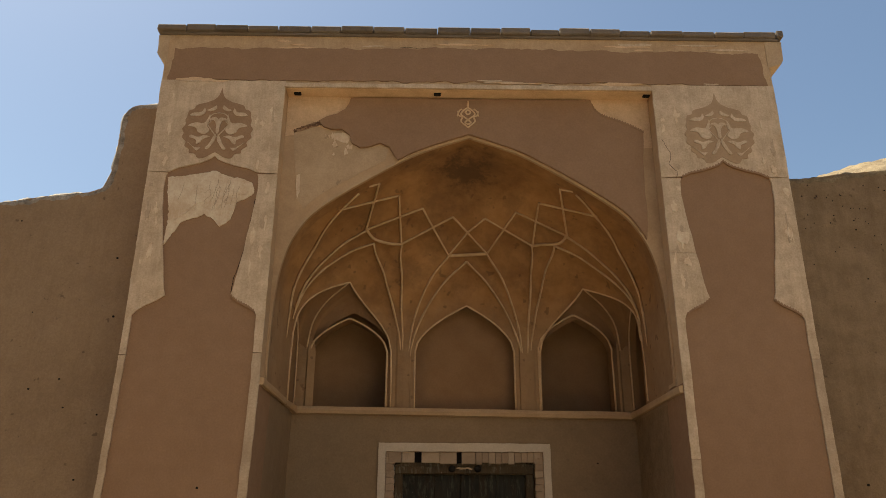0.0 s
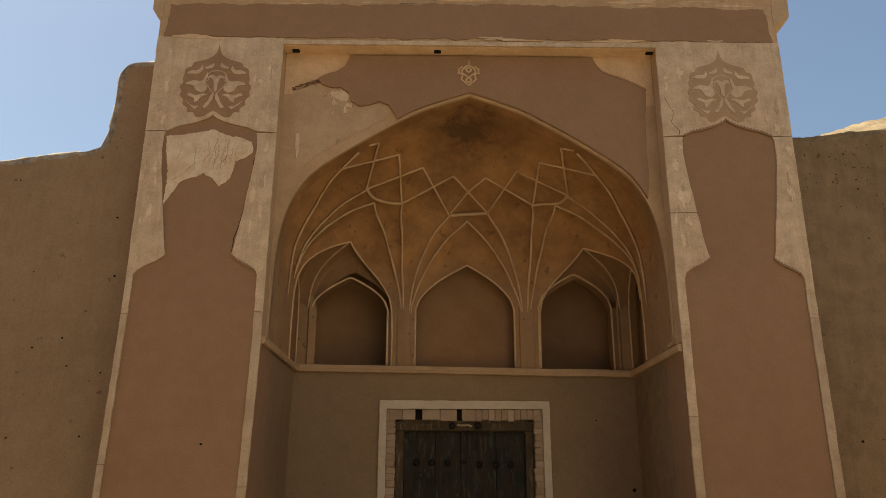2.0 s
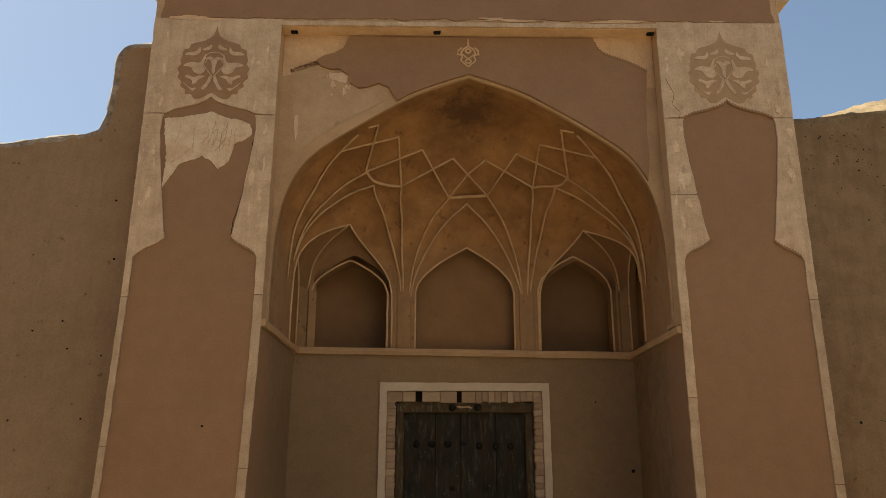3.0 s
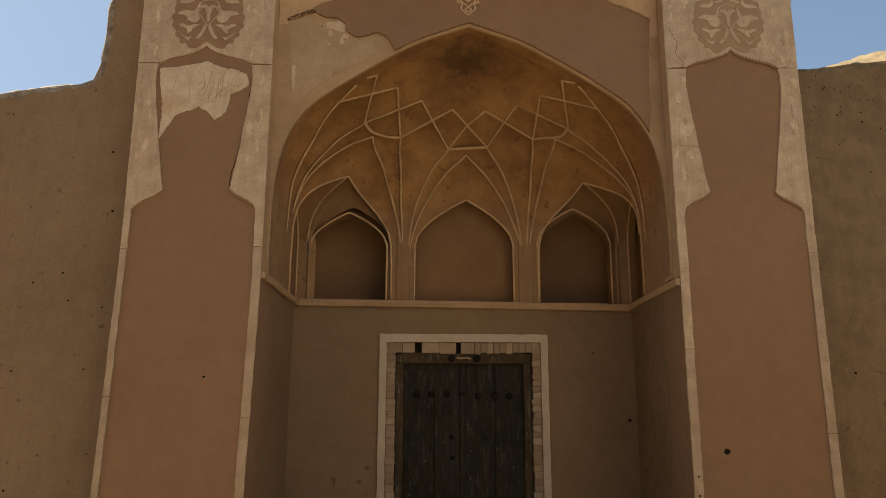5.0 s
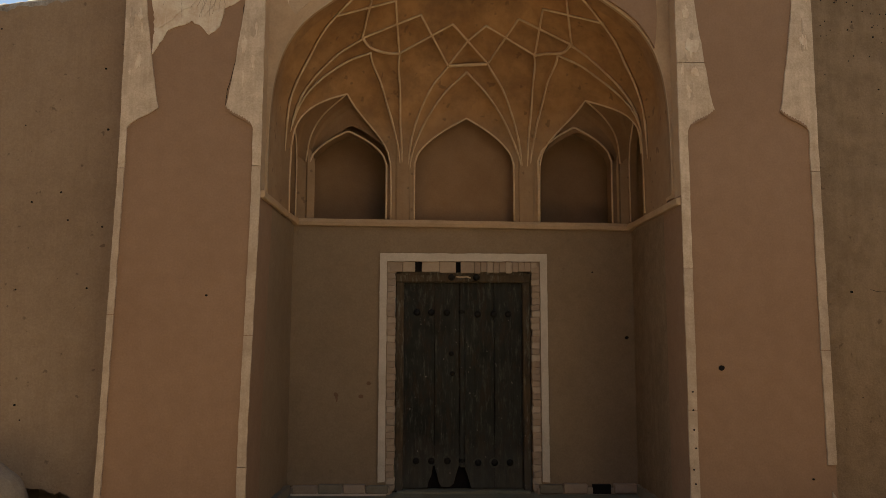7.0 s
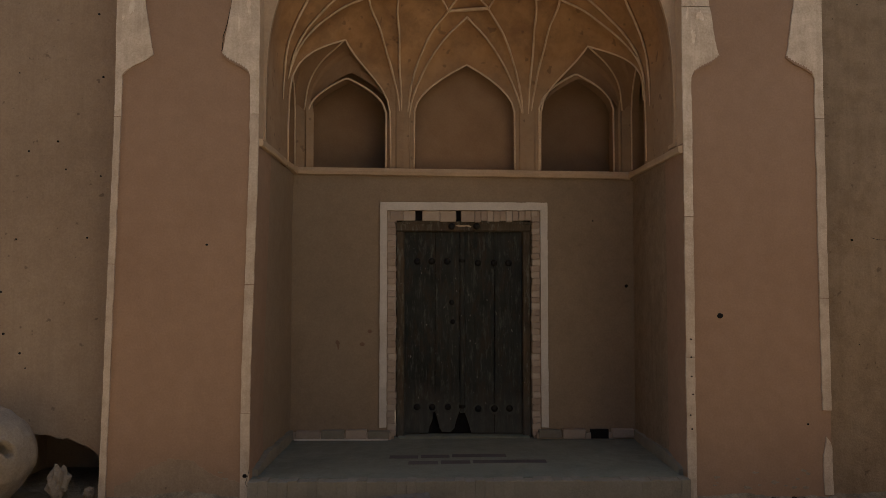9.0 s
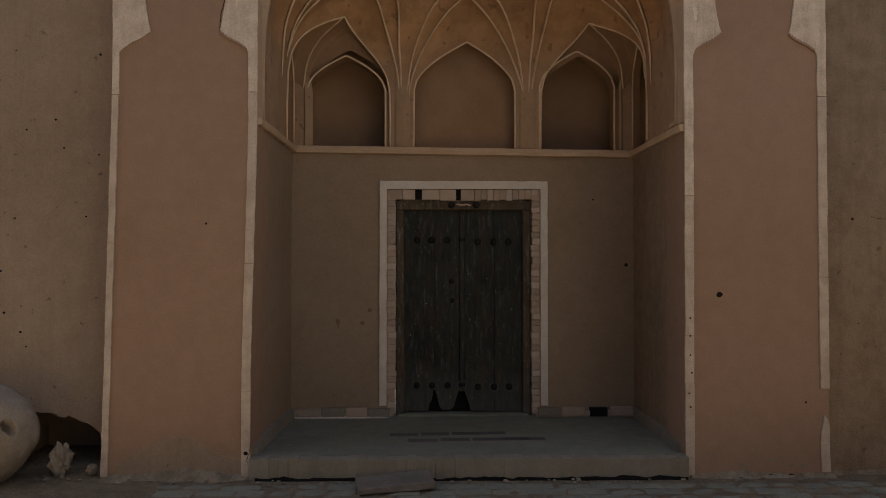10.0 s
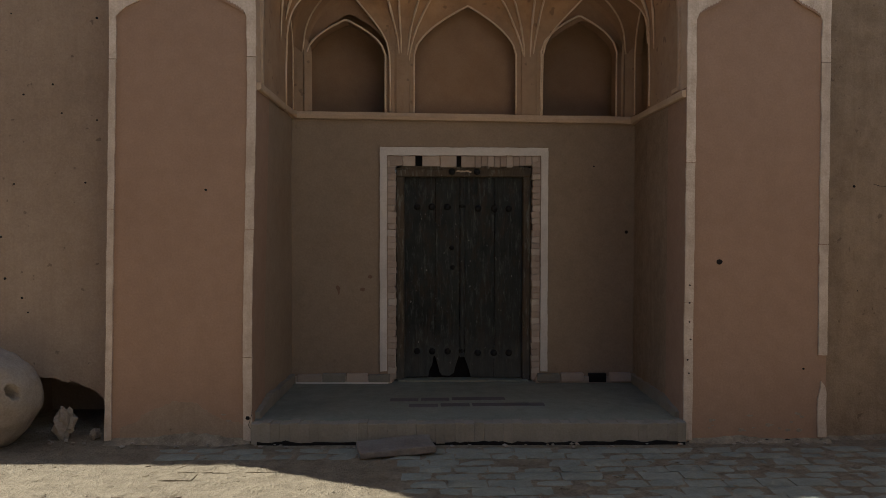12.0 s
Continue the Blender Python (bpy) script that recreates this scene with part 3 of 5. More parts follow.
part("plaster_patch", slab(bmesh.new(), ragged(patch, 0.009, 0.022, 9.0), 0.001, 0.01), GYPSUM, pier_w, "flaking whitish old plaster")

# whitish smears where the stucco has weathered
rng = random.Random(37)
SPOTS = [(pier_e, 1.60, 1.70, 3.3, 4.2)] * 7 + [(pier_e, 1.62, 1.78, 4.35, 5.05)] * 5 + [(pier_e, 2.42, 2.58, 4.32, 5.05)] * 5 + [(pier_w, -2.57, -2.42, 4.35, 5.05)] * 5 + \
        [(pier_w, -1.78, -1.62, 4.35, 5.05)] * 5 + [(pier_w, -1.72, -1.62, 3.35, 4.2)] * 6 + [(pier_w, -2.58, -2.48, 3.3, 4.2)] * 5 + [(pier_e, 2.52, 2.59, 3.3, 4.2)] * 5
for i, (parent, x0, x1, z0, z1) in enumerate(SPOTS):
    x, z, w, h = rng.uniform(x0, x1), rng.uniform(z0, z1), rng.uniform(0.006, 0.022), rng.uniform(0.02, 0.09)
    part("plaster_smear", slab(bmesh.new(), blotch(x, z, 1.3 * w, h, 5.7 * i), -0.0018 - 0.00005 * i, 0.01), GYPSUM if i % 3 else STRIP, parent, "weathered plaster smear")

# worn, thinned plaster along the foot of one pier
foot = [(-2.58, 0.0), (-2.58, 0.10), (-2.45, 0.16), (-2.30, 0.24), (-2.18, 0.30), (-2.02, 0.28), (-1.90, 0.20), (-1.78, 0.14), (-1.66, 0.12), (-1.66, 0.0)]
part("worn_foot", slab(bmesh.new(), ragged(foot, 0.015, 0.022, 70.0), 0.0105, 0.02), WALLMUD, pier_w, "eroded plaster with straw showing")
# pale scabs of old plaster on the borders
for i, (px, pz, w, h, ob) in enumerate(((1.675, 3.72, 0.045, 0.07, pier_e), (1.64, 4.02, 0.02, 0.05, pier_e), (1.70, 3.55, 0.025, 0.05, pier_e), (2.50, 4.36, 0.03, 0.04, pier_e), (-1.64, 3.60, 0.02, 0.06, pier_w), (-2.50, 3.95, 0.02, 0.05, pier_w))):
    part("plaster_patch", slab(bmesh.new(), blotch(px, pz, 1.2 * w, 1.2 * h, 3.3 * i + 1), -0.0055, 0.01), GYPSUM, ob, "flaking whitish old plaster")

# header with its bands
header = part("header", boxed(-XO, XO, 0.010, 0.44, ZH, ZT + 0.04), HEADP, gate, "pale plastered header above the arch")
part("header_band", slab(bmesh.new(), ragged([(-2.56, 5.155), (-2.545, 5.47), (-1.2, 5.485), (0, 5.50), (1.3, 5.49), (2.53, 5.48), (2.56, 5.16)], 0.03, 0.022, 2.0), 0.002, 0.02), RED, header, "smooth red earth band")
rng = random.Random(23)
for i in range(22):
    low = i % 2
    x, z = rng.uniform(-2.4, 2.4), rng.uniform(5.135, 5.165) if low else rng.uniform(5.49, 5.56)
    w, h = rng.uniform(0.05, 0.28), rng.uniform(0.008, 0.02)
    part("scuff", slab(bmesh.new(), blotch(x, z, w, h, 8.3 * i), (-0.0055 if low else 0.0045) + 0.0002 * i, 0.02), RIM if i % 3 else LIGHT, header, "pale scuffed plaster")
part("header_edge", slab(bmesh.new(), ragged([(-1.57, 5.092), (-1.57, 5.13), (1.57, 5.13), (1.57, 5.092)], 0.03, 0.004, 6.0), -0.004, 0.02), LIGHT, header)


def teeth(line, y, high=0.012):
    """A narrow strip along line with a toothed upper edge."""
    top = [(x, z + (high if i % 2 else 0.0)) for i, (x, z) in enumerate(line)]
    return slab(bmesh.new(), top + [(x, z - 0.012) for x, z in line[::-1]], y, y + 0.025)


def hole_plug(x, y, z, r, seed, parent, name="hole"):
    """A small hole with its shade painted: a shallow near-black ragged disc just in front of the surface."""
    pts = [(x + r * math.cos(a) * (1 + 0.3 * noise.noise((math.cos(a), math.sin(a), seed))), z + r * 0.9 * math.sin(a)) for a in [k * math.tau / 12 for k in range(12)]]
    return part(name, slab(bmesh.new(), pts, y - 0.003, y + 0.02), CAVITY_SHADE, parent)


# small teeth where the pale border is cut back over the shoulders of the red panels
for parent, side, flips in ((pier_e, 1, (False, True)), (pier_w, -1, (False,))):
    for flip in flips:
        lines = [ragged([p for p in OPENING if 3.10 < p[1] < 3.26], 0.011, 0.002, 41.0, closed=False)]
        if side > 0:
            lines.append(ragged([p for p in OPENING if 4.28 < p[1]], 0.013, 0.002, 43.0, closed=False))
        for line in lines:
            part("toothed_edge", teeth([(side * ((4.18 - x) if flip else x), z) for x, z in line], -0.004), RED, parent, "small toothed plaster edge")

# small pegs and holes left in the soffit
for x, y in ((-1.47, 0.09), (1.53, 0.07), (-0.27, 0.08)):
    part("peg", boxed(x - 0.03, x + 0.03, y - 0.02, y + 0.02, ZH - 0.018, ZH + 0.01, bevel=0.006), CAVITY_SHADE, header)

# spandrel wall with the arch opening
edge = [(1.0 * x, z) for x, z in CURVE if z > 2.61]
outline = [(-1.57, 2.60), (-1.57, ZH + 0.01), (1.57, ZH + 0.01), (1.57, 2.60), (1.55, 2.60)] + edge + [(-x, z) for x, z in edge[-2::-1]] + [(-1.55, 2.60)]
spandrel = part("spandrel", slab(bmesh.new(), outline, YS, YV + 0.02), SPAN, gate, "earth-plastered arch wall")
over = lambda x, d: arch_height(x) + d * (1 + 0.8 * (abs(x) / 1.4) ** 3)
right = [(1.055, 5.068), (1.07, 5.03), (1.09, 4.98), (1.13, 4.935), (1.20, 4.90), (1.30, 4.865), (1.40, 4.82), (1.494, 4.764), (1.47, 4.50), (1.455, 4.20), (1.462, 4.02)]
low = [(x, arch_height(x) + 0.018) for x in np.linspace(1.44, -0.60, 60)]
leftside = [(-0.67, 4.60), (-0.75, 4.635), (-0.84, 4.60), (-0.92, 4.59), (-0.99, 4.63), (-1.01, 4.71), (-1.08, 4.765), (-1.16, 4.76), (-1.24, 4.79), (-1.28, 4.84), (-1.22, 4.88), (-1.13, 4.91), (-1.06, 4.96), (-1.03, 5.02), (-1.015, 5.068)]
part("spandrel_panel", slab(bmesh.new(), ragged(right + low + leftside, 0.04, 0.004, 8.0), YS - 0.026, YS + 0.02), RED, spandrel, "smooth red earth spandrel panel")
# pale plaster, with the warm light bounced from below put into its yellow
corner_w = [(-1.56, 4.70), (-1.56, 5.088), (-1.0, 5.088), (-1.0, 4.80), (-1.20, 4.74), (-1.40, 4.72)]
corner_e = [(1.56, 4.62), (1.56, 5.088), (1.0, 5.088), (1.0, 4.86), (1.25, 4.80), (1.42, 4.72), (1.465, 4.62)]
for pts in (corner_w, corner_e):
    part("corner_plaster", slab(bmesh.new(), ragged(pts, 0.03, 0.006, 26.0), YS - 0.003, YS + 0.02), RIM, spandrel, "pale corner plaster of the arch field, yellowed to paint warm bounce light")
part("soffit", boxed(-1.56, 1.56, 0.016, YS + 0.02, ZH - 0.004, ZH + 0.02), RIM, header, "pale underside of the header, yellowed to paint warm bounce light")
grey = [(-1.49, 4.745), (-1.42, 4.775), (-1.34, 4.80), (-1.27, 4.79), (-1.16, 4.755), (-1.07, 4.76), (-1.0, 4.70), (-0.985, 4.63), (-0.92, 4.585), (-0.75, 4.625), (-0.68, 4.59)] + \
    [(x, over(x, 0.075)) for x in np.linspace(-0.70, -1.36, 16)] + [(-1.42, 4.12), (-1.46, 4.45)]
part("old_plaster", slab(bmesh.new(), ragged(grey, 0.04, 0.006, 12.0), YS - 0.004, YS + 0.02), GREYP, spandrel, "exposed older greyish plaster")
crust = [(-1.495, 4.745), (-1.44, 4.78), (-1.36, 4.815), (-1.30, 4.835), (-1.27, 4.80), (-1.34, 4.785), (-1.42, 4.75)]
part("broken_edge", slab(bmesh.new(), ragged(crust, 0.012, 0.010, 14.0), YS - 0.012, YS + 0.02), MEDAL, spandrel, "crumbled dark plaster edge")
for pts in ([(-1.16, 4.72), (-1.05, 4.735), (-1.0, 4.69), (-1.03, 4.63), (-1.09, 4.65), (-1.14, 4.68)], [(-1.44, 4.33), (-1.41, 4.34), (-1.40, 4.18), (-1.42, 4.12), (-1.435, 4.22)]):
    part("plaster_patch", slab(bmesh.new(), ragged(pts, 0.012, 0.007, 16.0), YS - 0.009, YS + 0.01), GYPSUM, spandrel, "flaked white plaster")
rng = random.Random(15)
bm = bmesh.new()
for i in range(46):
    t = rng.random()
    lump(bm, (-1.485 + 0.225 * t, YS - 0.008, 4.752 + 0.075 * t + rng.uniform(-0.014, 0.014)), (rng.uniform(0.006, 0.014), 0.010, rng.uniform(0.005, 0.011)), 2.0 * i, cuts=1, rough=0.3)
part("crumbled_plaster", bm, STAIN, spandrel, "rough broken plaster crumbs")
for i in range(12):
    x, z, s = rng.uniform(-1.30, -0.95), rng.uniform(4.52, 4.72), rng.uniform(0.007, 0.024)
    part("plaster_flake", slab(bmesh.new(), blotch(x, z, 0.9 * s, 1.4 * s, 4.1 * i), YS - 0.0125 + 0.0003 * i, YS + 0.01), GYPSUM, spandrel, "flaked white plaster")
# toothed rim where the red panel's corner is cut back
rim = [(1.07, 5.03), (1.09, 4.98), (1.13, 4.935), (1.20, 4.90), (1.30, 4.865), (1.40, 4.82), (1.494, 4.764)]
part("toothed_edge", teeth(ragged(rim, 0.011, 0.002, 17.0, closed=False), YS - 0.030, 0.014), RED, spandrel, "small toothed plaster edge")
arch_rim = bmesh.new()
tube(arch_rim, [(x, YS + 0.005, z) for x, z in edge] + [(-x, YS + 0.005, z) for x, z in edge[-2::-1]], 0.008, sides=6, flat=0.9)
part("arch_edge", arch_rim, SPAN, spandrel, "rounded pale arch edge", smooth=True)
bm = bmesh.new()
lip = [(x * 0.9965, z - 0.003) for x, z in edge] + [(-x * 0.9965, z - 0.003) for x, z in edge[-2::-1]]
strips = [[bm.verts.new((x, y, z)) for x, z in lip] for y in (YS + 0.035, YS + 0.09, YV + 0.03)]
for a, b in zip(strips[:-1], strips[1:]):
    for j in range(len(lip) - 1):
        bm.faces.new((a[j], a[j + 1], b[j + 1], b[j]))
part("arch_soffit", bm, VAULT, spandrel, "plastered underside of the arch", smooth=True)
# ornament above the arch point
bm = bmesh.new()
for s in ([(0, 0.13), (0, 0.07), (0.035, 0.04), (0.06, 0.0), (0.03, -0.03), (0.0, -0.055)], [(0.085, 0.03), (0.08, -0.01), (0.05, -0.03), (0.06, -0.07), (0.02, -0.11), (0, -0.13)],
          [(0, 0.045), (0.022, 0.02), (0.0, -0.005)], [(0, -0.055), (0.025, -0.08), (0.0, -0.10)], [(0.05, 0.05), (0.075, 0.03), (0.09, -0.02)]):
    for k in (-1, 1):
        tube(bm, spline([(k * x - 0.006, YS - 0.030, 4.915 + z) for x, z in s], 5), 0.0075, flat=0.6)
part("finial_ornament", bm, RIM, spandrel, "small pale stucco palmette", smooth=True)
# plastered returns beside the spandrel
for k in (-1, 1):
    part("reveal", boxed(min(k * 1.5645, k * 1.59), max(k * 1.5645, k * 1.59), 0.012, YS + 0.01, ZL + 0.03, ZH + 0.005), SPAN, spandrel)

# coping of flat tiles, returning along both sides
coping = part("coping", boxed(-2.67, 2.72, -0.012, 0.47, ZT + 0.008, ZT + 0.03), COPING, gate, "overhanging coping of flat grey-brown tiles")
rng = random.Random(4)
x = -2.71
while x < 2.745:
    w = min(rng.uniform(0.25, 0.29), 2.765 - x)
    bm = boxed(x + 0.002, x + w - 0.003, -0.038 + rng.uniform(-0.012, 0.012), 0.21, ZT + 0.03, ZT + 0.085 + rng.uniform(-0.01, 0.012), bevel=0.008)
    bmesh.ops.subdivide_edges(bm, edges=[e for e in bm.edges if e.calc_length() > 0.1], cuts=4, use_grid_fill=True)
    for v in bm.verts:
        v.co += Vector((0.4, 1.0, 0.8)) * 0.012 * noise.noise(v.co * 14)
    part("tile", bm, COPING, coping)
    bm = boxed(x + 0.004, x + w - 0.006, 0.215, 0.52, ZT + 0.03, ZT + 0.085 + rng.uniform(-0.008, 0.008), bevel=0.008)
    part("tile", bm, COPING, coping)
    x += w
for k in (-1, 1):
    grow = 0.055 if k > 0 else 0.0
    pts = ragged([(k * 2.60, 5.33), (k * 2.625, 5.345), (k * (2.665 + grow), 5.38), (k * (2.69 + grow), 5.42), (k * (2.695 + grow), 5.605), (k * 2.60, 5.605)], 0.03, 0.005, 17.0 + k)
    bm = slab(bmesh.new(), pts, 0.004, 0.46)
    part("side_bracket", bm, GREYP, coping, "weathered side return of the coping")

# closed shell behind the front: niche backs, walls, roof added unseen to block sun
part("chamber_wall", boxed(-1.95, 1.95, 1.80, 2.00, 2.50, 4.95), NICHE, gate)
for k in (-1, 1):
    for x0, x1, y0, y1, z0, z1 in ((1.62, 1.95, 0.44, 0.94, 2.50, 4.95), (1.62, 1.95, 1.41, 1.80, 2.50, 4.95), (1.62, 1.95, 0.94, 1.41, 3.58, 4.95), (1.86, 1.95, 0.94, 1.41, 2.50, 3.58), (1.62, 1.86, 0.94, 1.41, 2.50, 2.576)):
        part("chamber_wall", boxed(min(k * x0, k * x1), max(k * x0, k * x1), y0, y1, z0, z1), NICHE, gate)
    bm = bmesh.new()
    spread = 0.042 if k < 0 else 0.0
    rows = []
    for z in (-0.3, 0.8, 2.5):
        lean = spread * min(1.0, (2.5 - z) / 1.7)
        rows.append([bm.verts.new((k * x, y, z)) for x, y in ((XI + lean, 0.44), (XI, 1.75), (1.95, 1.75), (1.95, 0.44))])
    for r0, r1 in zip(rows[:-1], rows[1:]):
        for j in range(4):
            bm.faces.new((r0[j], r0[(j + 1) % 4], r1[(j + 1) % 4], r1[j]))
    bm.faces.new(rows[0])
    bm.faces.new(rows[-1])
    # east wall takes the darker mud, putting the porch's right-hand shade into colour
    part("side_wall", bm, MUD if k < 0 else OLD_SHADE_MUD, gate, "plain plastered side wall of the porch")
part("chamber_roof", boxed(-1.95, 1.95, 0.44, 2.00, 4.95, 5.05), WALLMUD, gate)
back = part("back_wall", boxed(-XI - 0.06, -0.70, YB, 1.75, -0.3, 2.50), MUD, gate, "plain plastered back wall of the porch")
part("back_wall_piece", boxed(0.70, XI, YB, 1.75, -0.3, 2.50), MUD, back)
part("back_wall_piece", boxed(-0.70, 0.70, YB, 1.75, 2.225, 2.50), MUD, back)
part("ledge_bed", boxed(-XI, XI, YB - 0.001, 1.80, 2.50, 2.575), MUD, back)
for k in (-1, 1):
    part("ledge_bed", boxed(min(k * 1.5649, k * 1.62), max(k * 1.5649, k * 1.62), 0.44, YB - 0.001, 2.50, 2.575), MUD, back)

# the ledge
bm = bmesh.new()
path = [(-1.566, 0.022)] + [(-1.566, y) for y in np.linspace(0.1, YB, 8)] + [(x, YB) for x in np.linspace(-1.45, 1.45, 24)] + [(1.566, y) for y in np.linspace(YB, 0.1, 8)] + [(1.566, 0.022)]
rows = []
for i, (x, y) in enumerate(path):
    onside = abs(x) > 1.5
    sx = (-1 if x > 0 else 1) if onside else 0
    sy = -1 if (not onside or abs(y - YB) < 1e-6) else 0
    wob = 0.007 * noise.noise((x * 2.1, y * 2.1, 4.0))
    dz = -0.02 * x / 1.5
    slim = 0.62 if onside and abs(y - YB) > 1e-6 else 1.0
    prof = [(-0.02, -0.035 * slim), (0.045 * slim, -0.03 * slim), (0.055 * slim, 0.0), (0.05 * slim, 0.03), (0.0, 0.036), (-0.12, 0.036)]
    rows.append([bm.verts.new((x + sx * o, y + sy * o, ZL + h + wob + dz)) for o, h in prof])
for a, b in zip(rows[:-1], rows[1:]):
    for j in range(5):
        bm.faces.new((a[j], a[j + 1], b[j + 1], b[j]))
for r in (rows[0], rows[-1]):
    bm.faces.new(r)
part("ledge", bm, SPAN, gate, "pale plaster ledge running round the porch")

# ---- the vault ----
# bearings of the openings' edges, by side (1: west, -1: east)
C1 = {1: 16.5, -1: 17.0}          # middle niche
S0 = {1: 23.9, -1: 25.0}          # corner arch, inner foot
S1 = {1: 58.8, -1: 62.2}          # corner arch, outer foot
SM = {1: 41.9, -1: 42.4}          # corner arch, crown
CROWN = {1: 3.730, -1: 3.686}
ROUND = {1: 0.35, -1: 0.45}       # how straight the outer haunch is
AXIS = -1.1                       # the whole vault is a little askew


def pointed(t, spring, top, straight=0.55):
    """Height of a pointed arch at t in -1..1 across its opening."""
    a = min(1.0, abs(t))
    return spring + (top - spring) * (straight * (1 - a) + (1 - straight) * math.sqrt(max(0.0, 1 - a ** 3))) if a < 1 else spring


def middle_arch(az):
    k = 1 if az > AXIS else -1
    return pointed((az - AXIS) / (C1[k] * k - AXIS), 3.14, 3.573)


def corner_arch(a, k):
    """Height of a corner's diagonal arch at bearing a (taken as positive) on side k."""
    if a > SM[k]:
        return pointed((a - SM[k]) / (S1[k] - SM[k]), 3.20, CROWN[k], ROUND[k])
    return pointed((SM[k] - a) / (SM[k] - S0[k]), 3.14, CROWN[k])


def vault_foot(az):
    a, k = abs(az), 1 if az > 0 else -1
    if a < C1[k]:
        return middle_arch(az)
    if S0[k] < a < S1[k]:
        return corner_arch(a, k)
    return 2.56


cols = [(float(az), vault_foot(az)) for az in np.arange(-90, 90.01, 1.0) if all(abs(abs(az) - e) > 0.05 for e in (17.0, 25.0))]
for k in (1, -1):
    for e, inside, way in ((C1[k], 3.14, -1), (S0[k], 3.14, 1), (S1[k], 3.20, -1)):
        cols += [(k * e, 2.56), (k * (e + 1e-4 * way), inside)]
cols.sort(key=lambda c: c[0])
bm = bmesh.new()
grid = []
NV = 64
for az, foot in cols:
    col = []
    for j in range(NV + 1):
        lo, n_lo = 3.80, 26
        z = foot + (lo - foot) * j / n_lo if j <= n_lo else lo + (4.70 - lo) * (1 - (1 - (j - n_lo) / (NV - n_lo)) ** 1.3)
        p = on_vault(az, z)
        p.y += noise.noise(p * 1.7) * 0.008 + noise.noise(p * 6) * 0.005
        col.append(bm.verts.new(p))
    grid.append(col)
for (c, a), (d, b) in zip(zip(cols[:-1], grid[:-1]), zip(cols[1:], grid[1:])):
    if d[0] - c[0] < 0.01:
        continue
    for j in range(NV):
        bm.faces.new((a[j], b[j], b[j + 1], a[j + 1]))
bmesh.ops.remove_doubles(bm, verts=bm.verts, dist=0.0008)
vault = part("vault", bm, VAULT, gate, "ribbed ochre half vault with smoke stain at its crown", smooth=True)

CREASES = []      # lines along which the webs between the ribs meet
# nodes of the rib net on each side: bearing and height
NET = {1: dict(K=(-1.4, 4.189), J=(7.5, 4.296), L=(6.7, 4.016), G=(28.3, 4.339), I=(28.7, 4.082), D=(51.6, 4.381), F=(50.0, 4.129), A=(84.0, 4.361), C=(81.2, 4.140), T=(89.5, 4.31)),
       -1: dict(K=(1.4, 4.189), J=(11.9, 4.286), L=(9.9, 4.033), G=(31.8, 4.313), I=(30.5, 4.072), D=(50.7, 4.338), F=(49.2, 4.096), A=(81.7, 4.337), C=(78.3, 4.119), T=(89.5, 4.28))}
# the long ribs that gather on the shafts
LONG = {1: ([(89.5, 4.25), (81.2, 4.14), (72.2, 3.95), (69.9, 3.73), (69.4, 3.506), (67.8, 3.298), (67.5, 3.1)],
            [(50.0, 4.129), (55.4, 3.995), (59.6, 3.814), (61.0, 3.652), (61.4, 3.47), (62.0, 3.30)],
            [(41.4, 4.057), (48.8, 3.966), (55.6, 3.811), (58.6, 3.666), (60.0, 3.52), (61.0, 3.36)],
            [(41.4, 4.057), (31.9, 3.857), (25.8, 3.627), (22.7, 3.396), (21.4, 3.223), (21.0, 3.08)],
            [(28.7, 4.082), (23.4, 3.779), (21.2, 3.423), (20.6, 3.21), (20.4, 3.05)],
            [(6.7, 4.014), (12.1, 3.851), (15.6, 3.622), (17.6, 3.397), (18.4, 3.211), (18.8, 3.06)],
            [(-1.1, 3.973), (6.5, 3.817), (12.1, 3.61), (16.0, 3.371), (17.7, 3.2), (18.3, 3.05)]),
        -1: ([(89.5, 4.255), (78.3, 4.119), (71.5, 3.93), (68.9, 3.695), (68.6, 3.457), (68.2, 3.245), (68.0, 3.05)],
             [(49.2, 4.096), (53.8, 3.961), (58.2, 3.783), (60.9, 3.587), (62.8, 3.39), (63.6, 3.22)],
             [(40.5, 4.053), (48.0, 3.935), (54.1, 3.766), (58.2, 3.606), (61.8, 3.435), (63.0, 3.28)],
             [(40.5, 4.053), (31.9, 3.859), (25.8, 3.581), (23.1, 3.3), (22.0, 3.08)],
             [(30.5, 4.072), (25.7, 3.819), (22.4, 3.471), (21.3, 3.128), (21.2, 3.02)],
             [(9.9, 4.035), (14.7, 3.831), (17.3, 3.586), (18.9, 3.357), (19.6, 3.157), (19.8, 3.02)],
             [(1.1, 3.973), (8.2, 3.807), (13.7, 3.586), (17.2, 3.357), (19.0, 3.185), (19.4, 3.05)])}


def worn(n, r, seed, fade=0.0):
    """Radii along a hand-made rib: uneven, thinning out towards its end."""
    return [r * (1 + 0.28 * noise.noise((i * 0.45, seed, 0.0))) * (1 - fade * max(0.0, (i / n - 0.75) * 4) ** 1.5) for i in range(n)]


STAND = Vector((0.0, -5.5, 1.6))


def vault_level(p):
    """Under 1 inside the vault, over 1 behind it."""
    q = max(0.0, min(1.0, (3.9 - p.z) / 0.8))
    e = 2.4 + 3.2 * q * q * (3 - 2 * q)
    w = max(1e-4, half_width(p.z)) if p.z < 4.71 else 1e-4
    return (abs(p.x) / w) ** e + (max(0.0, p.y - YV) / (DV * w / WV)) ** e


